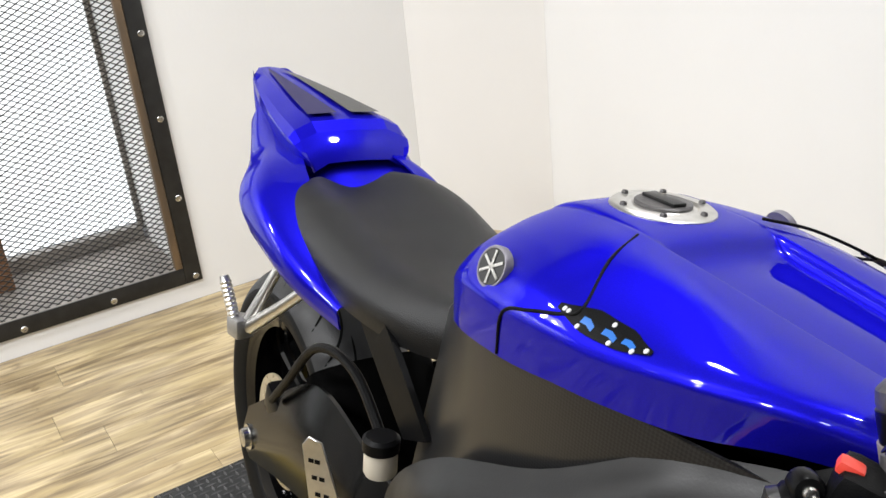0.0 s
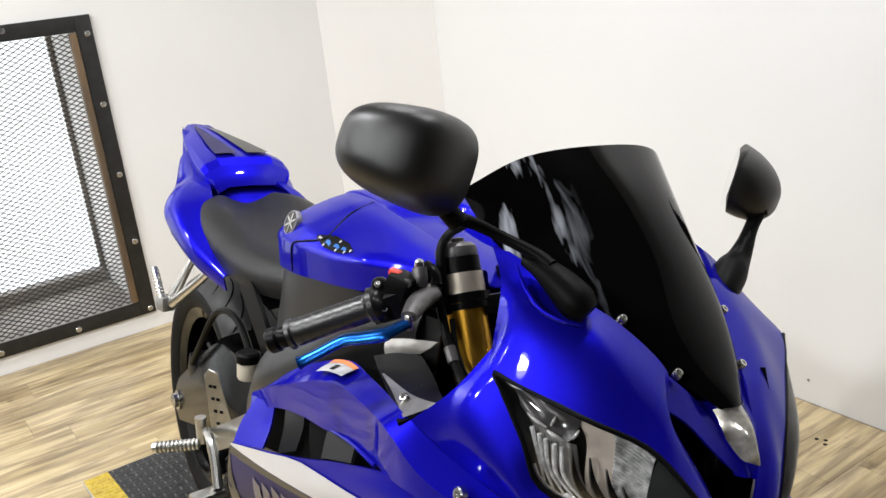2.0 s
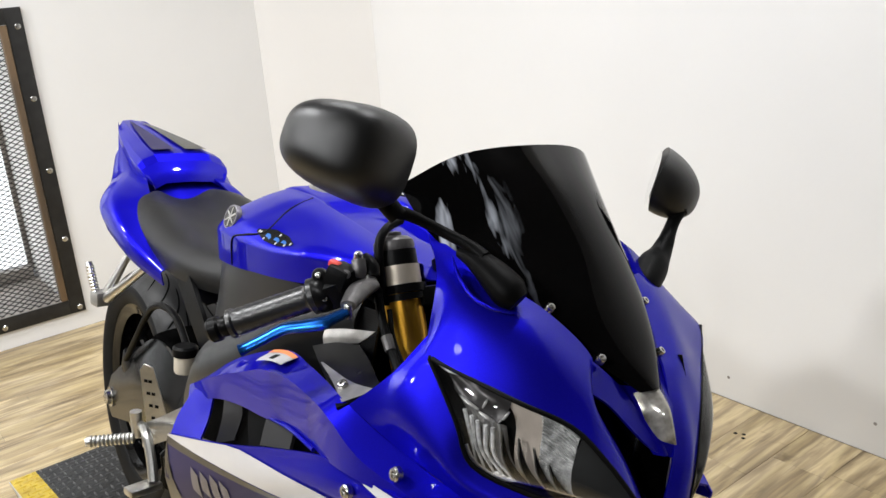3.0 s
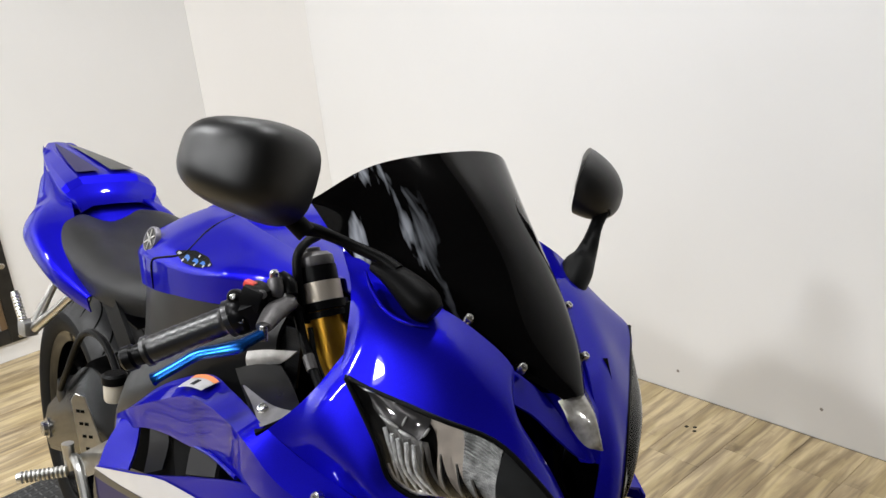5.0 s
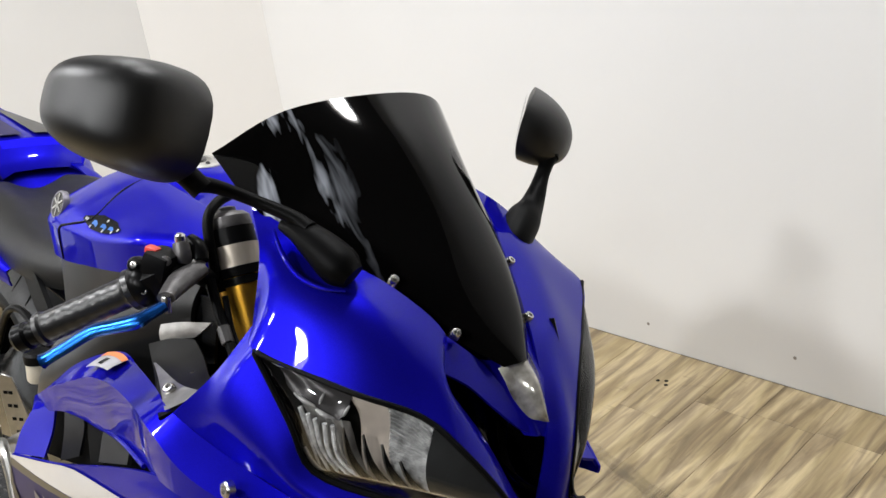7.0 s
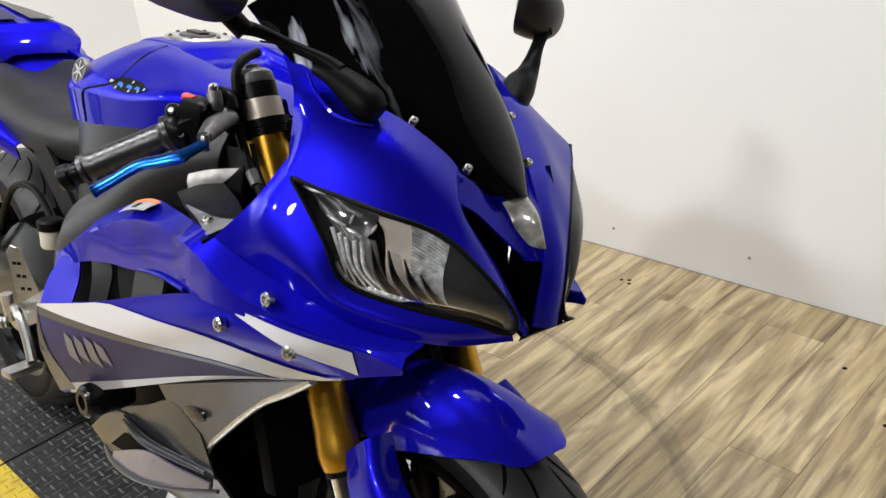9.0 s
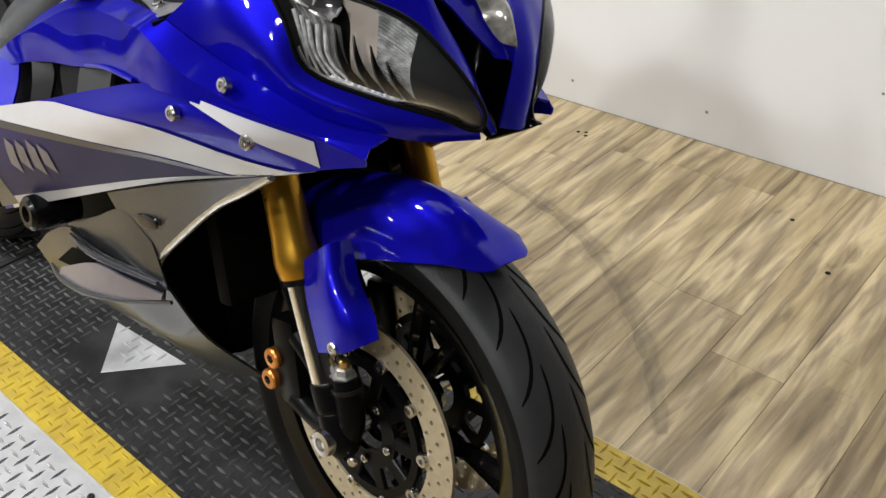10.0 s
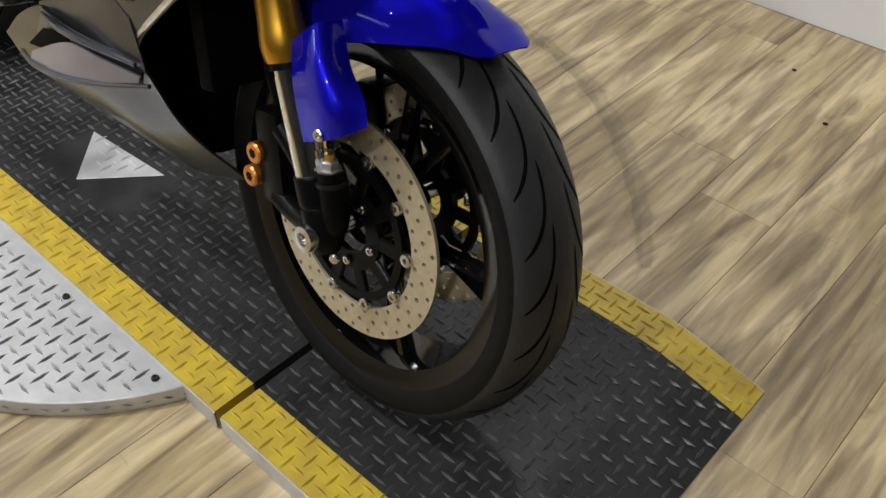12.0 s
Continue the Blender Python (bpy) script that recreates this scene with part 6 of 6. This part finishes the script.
def seat_and_tail():
    rows = []
    for x, near, far, z, drop in ((-0.735, 0.08, 0.04, 0.8, 0.012), (-0.775, 0.118, 0.05, 0.805, 0.016), (-0.82, 0.146, 0.06, 0.808, 0.018), (-0.88, 0.164, 0.08, 0.812, 0.018), (-0.95, 0.172, 0.096, 0.816, 0.018), (-1.03, 0.179, 0.106, 0.83, 0.018), (-1.1, 0.182, 0.106, 0.848, 0.016), (-1.16, 0.178, 0.095, 0.858, 0.014), (-1.19, 0.15, 0.06, 0.86, 0.008)):
        mid, w = (far - near) / 2, (far + near) / 2
        dip = 0.014 * min(1, max(0, (-x - 0.92) / 0.2))
        half = [(0, z - 0.006 - dip), (w * 0.25, z - 0.004 - dip * 0.7), (w * 0.55, z), (w * 0.78, z - 0.006), (w * 0.96, z - 0.02 - drop * 0.2), (w, z - 0.03 - drop * 0.6), (w * 0.97, z - 0.045 - drop)]
        rows.append([(x, mid - y, q) for y, q in reversed(half)] + [(x, mid + y, q) for y, q in half[1:]])
    bm = bmesh.new()
    grid(bm, surface(rows, 4, 5))
    thicken(bm, 0.02)
    part("rider_seat", bm, VINYL, bike, "black vinyl rider seat")
    # tail core under the hump
    rows = []
    for x, w, z0, z1 in ((-1.07, 0.06, 0.75, 0.775), (-1.17, 0.085, 0.78, 0.82), (-1.27, 0.1, 0.81, 0.866), (-1.4, 0.12, 0.84, 0.89), (-1.55, 0.08, 0.88, 0.92), (-1.67, 0.045, 0.92, 0.955)):
        half = [(0, z1), (w * 0.5, z1), (w * 0.85, z1 - 0.01), (w, (z0 + z1) / 2), (w * 0.85, z0), (0, z0 - 0.01)]
        rows.append([(x, -y, q) for y, q in reversed(half)] + [(x, y, q) for y, q in half[1:]])
    bm = bmesh.new()
    grid(bm, surface(rows, 3, 5))
    thicken(bm, 0.003)
    tail = part("tail_fairing", bm, BLUE, bike, "blue pointed tail fairing")
    # seat hump, with flat facets
    rows = []
    for x, w, z0, z1 in ((-1.236, 0.082, 0.863, 0.87), (-1.25, 0.093, 0.865, 0.897), (-1.285, 0.099, 0.866, 0.926), (-1.36, 0.092, 0.874, 0.935), (-1.5, 0.07, 0.9, 0.95), (-1.6, 0.048, 0.922, 0.957), (-1.66, 0.03, 0.94, 0.96)):
        half = [(0, z1), (w * 0.62, z1 - 0.002), (w * 0.9, z1 - 0.014), (w, (z0 + z1) / 2 + 0.004), (w * 0.96, z0)]
        rows.append([(x, -y - 0.018, q) for y, q in reversed(half)] + [(x, y - 0.018, q) for y, q in half[1:]])
    bm = bmesh.new()
    grid(bm, surface(rows, 1, 2))
    thicken(bm, 0.003)
    hump = part("seat_hump", bm, BLUE, tail, "blue single-seat hump with a silver blade graphic", 16)
    for sgn in (-1, 1):
        blade = bmesh.new()
        grid(blade, [[(x, 0.012 * sgn - 0.018, z), (x, w * sgn - 0.018, z - 0.001)] for x, w, z in ((-1.3, 0.062, 0.934), (-1.4, 0.05, 0.944), (-1.52, 0.032, 0.954), (-1.62, 0.014, 0.9615))])
        part("blade_graphic", blade, GREY_DECAL if sgn < 0 else SILVER_PAINT, hump, "silver grey blade graphic")
    for s in (-1, 1):
        rows = [[(-0.955, -0.158, 0.752), (-0.955, -0.162, 0.735), (-0.958, -0.158, 0.72)],
                [(-1.05, -0.19, 0.8), (-1.05, -0.198, 0.77), (-1.05, -0.185, 0.745)],
                [(-1.16, -0.19, 0.845), (-1.165, -0.205, 0.81), (-1.17, -0.19, 0.77)],
                [(-1.25, -0.158, 0.868), (-1.255, -0.192, 0.83), (-1.26, -0.18, 0.785)],
                [(-1.36, -0.112, 0.88), (-1.37, -0.138, 0.85), (-1.37, -0.13, 0.81)],
                [(-1.52, -0.07, 0.91), (-1.52, -0.085, 0.885), (-1.52, -0.085, 0.86)]]
        rows = [[(x, y - 0.012 if s < 0 else y * 0.42, z) for x, y, z in [(r[0][0], r[0][1] * 0.6, r[0][2] + 0.008)] + r] for r in rows]
        part("tail_side_panel", panel(rows, 0.003, 6, 6, -s), BLUE, tail, "blue side panel of the tail")
        # passenger peg bracket
        hang = part("peg_hanger", tube([(-1.06, 0.13 * s, 0.765), (-1.14, 0.17 * s, 0.69), (-1.21, 0.205 * s, 0.63)], [0.011, 0.009, 0.012], 12, 5), ALU, bike, "brushed aluminium passenger peg hanger")
        part("hanger_arm", tube([(-1.19, 0.13 * s, 0.785), (-1.2, 0.17 * s, 0.71), (-1.215, 0.205 * s, 0.635)], [0.009, 0.008, 0.012], 12, 5), ALU, hang)
        part("peg_knuckle", box((0.035, 0.03, 0.032), pose(-1.222, 0.216 * s, 0.628, 0, 0, 10), 0.006), CAST, hang)
        ribs = []
        for k in range(9):
            ribs += [(0.0095, 0.004 + 0.007 * k), (0.008, 0.0075 + 0.007 * k)]
        part("passenger_peg", lathe([(0, 0)] + ribs + [(0.007, 0.07), (0, 0.07)], along((-1.228, 0.222 * s, 0.636), (-1.255, 0.23 * s, 0.702)), 16), ALU, hang, "ribbed folded passenger peg")


seat_and_tail()


def chassis():
    w = wheel("rear_wheel", RA, 0.315, 0.09, 0.222, "gloss black cast rear wheel", False)
    disc("brake_disc", RA, -0.085, 0.08, 0.11, w, -1, 34, 6)
    for s in (-1, 1):
        fr = part("frame_spar", panel([[(-0.27, -0.14, 0.893), (-0.27, -0.16, 0.845), (-0.27, -0.145, 0.74)],
                                       [(-0.385, -0.17, 0.858), (-0.385, -0.2, 0.81), (-0.385, -0.182, 0.7)],
                                       [(-0.5, -0.195, 0.787), (-0.49, -0.222, 0.74), (-0.48, -0.2, 0.62)],
                                       [(-0.65, -0.198, 0.715), (-0.63, -0.226, 0.665), (-0.6, -0.205, 0.55)],
                                       [(-0.755, -0.19, 0.63), (-0.72, -0.212, 0.585), (-0.68, -0.19, 0.48)],
                                       [(-0.808, -0.178, 0.54), (-0.77, -0.196, 0.5), (-0.72, -0.18, 0.42)],
                                       [(-0.828, -0.165, 0.44), (-0.79, -0.178, 0.41), (-0.75, -0.165, 0.34)]], 0.006, 6, 6, -s), FRAME_BLACK, bike, "satin grey aluminium frame spar")
        part("side_cover", panel([[(-0.24, -0.14, 0.872), (-0.24, -0.15, 0.8)], [(-0.45, -0.186, 0.872), (-0.45, -0.176, 0.75)], [(-0.6, -0.188, 0.868), (-0.6, -0.178, 0.69)], [(-0.7, -0.158, 0.85), (-0.72, -0.16, 0.62)], [(-0.76, -0.13, 0.82), (-0.8, -0.145, 0.6)]], 0.004, 5, 5, -s), CARBON, fr, "grey woven-pattern side cover under the tank")
        part("subframe_rail", panel([[(-0.742, -0.16, 0.672), (-0.795, -0.16, 0.648)], [(-0.8, -0.16, 0.724), (-0.862, -0.16, 0.7)], [(-0.86, -0.158, 0.77), (-0.935, -0.156, 0.75)]], 0.008, 4, 4, -s), BLACK_PLASTIC, fr, "flat black subframe rail")
        arm = part("swingarm", panel([[(-0.78, -0.12, 0.5), (-0.78, -0.135, 0.45), (-0.78, -0.12, 0.38)],
                                      [(-0.95, -0.13, 0.538), (-0.95, -0.155, 0.46), (-0.95, -0.13, 0.37)],
                                      [(-1.12, -0.13, 0.556), (-1.12, -0.16, 0.45), (-1.12, -0.135, 0.34)],
                                      [(-1.28, -0.13, 0.47), (-1.28, -0.152, 0.38), (-1.28, -0.132, 0.3)],
                                      [(-1.46, -0.128, 0.355), (-1.46, -0.14, 0.3), (-1.46, -0.128, 0.245)]], 0.008, 5, 5, -s), ARM_GLOSS, bike, "glossy black swingarm")
        part("axle_nut", lathe([(0, 0.012), (0.012, 0.012), (0.017, 0.01), (0.018, 0.0), (0.024, 0.0), (0.024, -0.01), (0, -0.01)], along((-1.415, 0.145 * s, 0.318), (-1.415, s, 0.318)), 24), STEEL, arm, "steel axle nut")
        hanger = part("foot_hanger", panel([[(-0.79, -0.185, 0.545), (-0.765, -0.185, 0.51)], [(-0.85, -0.207, 0.505), (-0.83, -0.207, 0.465)], [(-0.92, -0.228, 0.462), (-0.9, -0.228, 0.425)]], 0.008, 4, 4, -s), ALU, bike, "bright cast aluminium foot peg hanger")
        ribs = []
        for k in range(11):
            ribs += [(0.0115, 0.006 + 0.0075 * k), (0.0095, 0.0098 + 0.0075 * k)]
        part("foot_peg", lathe([(0, 0)] + ribs + [(0.009, 0.09), (0, 0.092)], along((-0.915, 0.235 * s, 0.44), (-0.954, 0.323 * s, 0.433)), 18), ALU, hanger, "ribbed aluminium foot peg")
        turned = Matrix.Translation((-0.985, 0.19 * s, 0.412)) @ Matrix.Rotation(radians(-38 * s), 4, "Z") @ Matrix.Rotation(radians(90), 4, "X")
        guard = part("heel_guard", slab([(0, 0), (0.045, 0.012), (0.05, 0.03), (0.012, 0.14), (-0.008, 0.145), (-0.018, 0.13)], 0.003, turned, 0.001), ALU, hanger, "drilled aluminium heel guard")
        for k in range(4):
            for dx in (-0.0075, 0.0075):
                part("guard_slot", box((0.008, 0.006, 0.0014), turned @ pose(0.021 - 0.0065 * k + dx * (1 - 0.12 * k), 0.035 + 0.025 * k, 0.0031 if s < 0 else -0.0001)), BLACK_SATIN, guard)
        if s < 0:
            part("brake_pedal", tube([(-0.9, -0.23, 0.47), (-0.844, -0.24, 0.482), (-0.81, -0.242, 0.45), (-0.785, -0.245, 0.412)], 0.009, 10, 5), ALU, hanger, "aluminium brake pedal")
            part("peg_post", tube([(-0.92, -0.232, 0.44), (-0.919, -0.235, 0.492)], [0.009, 0.011], 14, 2), ALU, hanger)
            part("pedal_pad", box((0.03, 0.06, 0.014), pose(-0.79, -0.262, 0.402, 0, 0, 12), 0.004), ALU, hanger)
            res = part("brake_reservoir", lathe([(0, 0), (0.018, 0.0), (0.02, 0.004), (0.02, 0.032), (0, 0.032)], pose(-0.81, -0.18, 0.6), 24), RESERVOIR, bike, "translucent rear brake fluid reservoir")
            part("reservoir_cap", lathe([(0.022, 0.0), (0.0225, 0.014), (0.018, 0.018), (0, 0.018)], pose(-0.81, -0.18, 0.632), 20), BLACK_PLASTIC, res, "black reservoir cap")
            part("brake_hose", tube([(-0.82, -0.16, 0.6), (-0.95, -0.15, 0.66), (-1.08, -0.15, 0.64), (-1.2, -0.15, 0.53), (-1.28, -0.145, 0.46)], 0.007, 10, 6), BLACK_PLASTIC, bike, "black rubber brake hose")
            part("rear_caliper", box((0.08, 0.05, 0.06), pose(-1.3, -0.115, 0.43, 0, 20, 0), 0.01), BLACK_SATIN, bike, "black rear brake caliper")
            coil = bmesh.new()
            tube([(-0.85 - 0.16 * k / 60, -0.12 + 0.036 * math.cos(k * 0.9), 0.335 + 0.036 * math.sin(k * 0.9)) for k in range(61)], 0.006, 6, 1, coil)
            part("exhaust_sleeve", coil, BLACK_SATIN, bike, "black ribbed exhaust sleeve")
        part("frame_slider", lathe([(0, 0.062), (0.01, 0.062), (0.012, 0.072), (0.02, 0.072), (0.025, 0.067), (0.026, 0.055), (0.024, 0.0), (0, 0.0)], along((-0.5, 0.2 * s, 0.462), (-0.486, s, 0.5)), 28), SIDE_GLOSS, bike, "black frame slider")
    # engine, radiator and inner boxes, near black to hold the shade inside
    eng = part("engine", box((0.36, 0.3, 0.3), pose(-0.52, 0, 0.5, 0, -12, 0), 0.03), INTERIOR, bike, "engine block coloured near black for the shade inside")
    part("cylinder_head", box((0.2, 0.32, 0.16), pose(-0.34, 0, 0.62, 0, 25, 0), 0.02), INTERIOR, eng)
    part("radiator", box((0.03, 0.33, 0.26), pose(-0.2, 0, 0.56, 0, -14, 0), 0.006), INTERIOR, bike, "radiator coloured near black for the shade inside")
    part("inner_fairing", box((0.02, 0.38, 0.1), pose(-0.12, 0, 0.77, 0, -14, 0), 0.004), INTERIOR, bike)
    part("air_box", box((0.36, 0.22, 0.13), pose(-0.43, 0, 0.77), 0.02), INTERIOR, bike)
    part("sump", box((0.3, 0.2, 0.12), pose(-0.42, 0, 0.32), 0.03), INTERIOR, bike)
    part("rear_mudguard", panel([[(-1.0, -0.07, 0.66), (-1.0, 0, 0.67), (-1.0, 0.07, 0.66)], [(-1.12, -0.09, 0.69), (-1.12, 0, 0.71), (-1.12, 0.09, 0.69)], [(-1.3, -0.085, 0.72), (-1.3, 0, 0.74), (-1.3, 0.085, 0.72)], [(-1.45, -0.06, 0.78), (-1.45, 0, 0.8), (-1.45, 0.06, 0.78)]], 0.004, 5, 5), BLACK_PLASTIC, bike, "black inner rear mudguard")
    arc = []
    for deg in (112, 95, 78, 60, 44):
        a = radians(deg)
        arc.append([(RA.x + q * math.sin(a), y, RA.z + q * math.cos(a)) for q, y in ((0.285, -0.108), (0.312, -0.1), (0.328, -0.06), (0.332, 0), (0.328, 0.06), (0.312, 0.1), (0.285, 0.108))])
    part("hugger", panel(arc, 0.003, 5, 5), INTERIOR, bike, "matt black hugger over the rear tyre")
    part("rear_axle", tube([(-1.415, -0.14, 0.318), (-1.415, 0.14, 0.318)], 0.012, 16, 1), STEEL, bike)
    part("side_stand", tube([(-0.62, 0.12, 0.3), (-0.6, 0.19, 0.18), (-0.58, 0.245, 0.075)], [0.012, 0.011, 0.014], 12, 4), BLACK_SATIN, bike, "black side stand")


chassis()


planks()
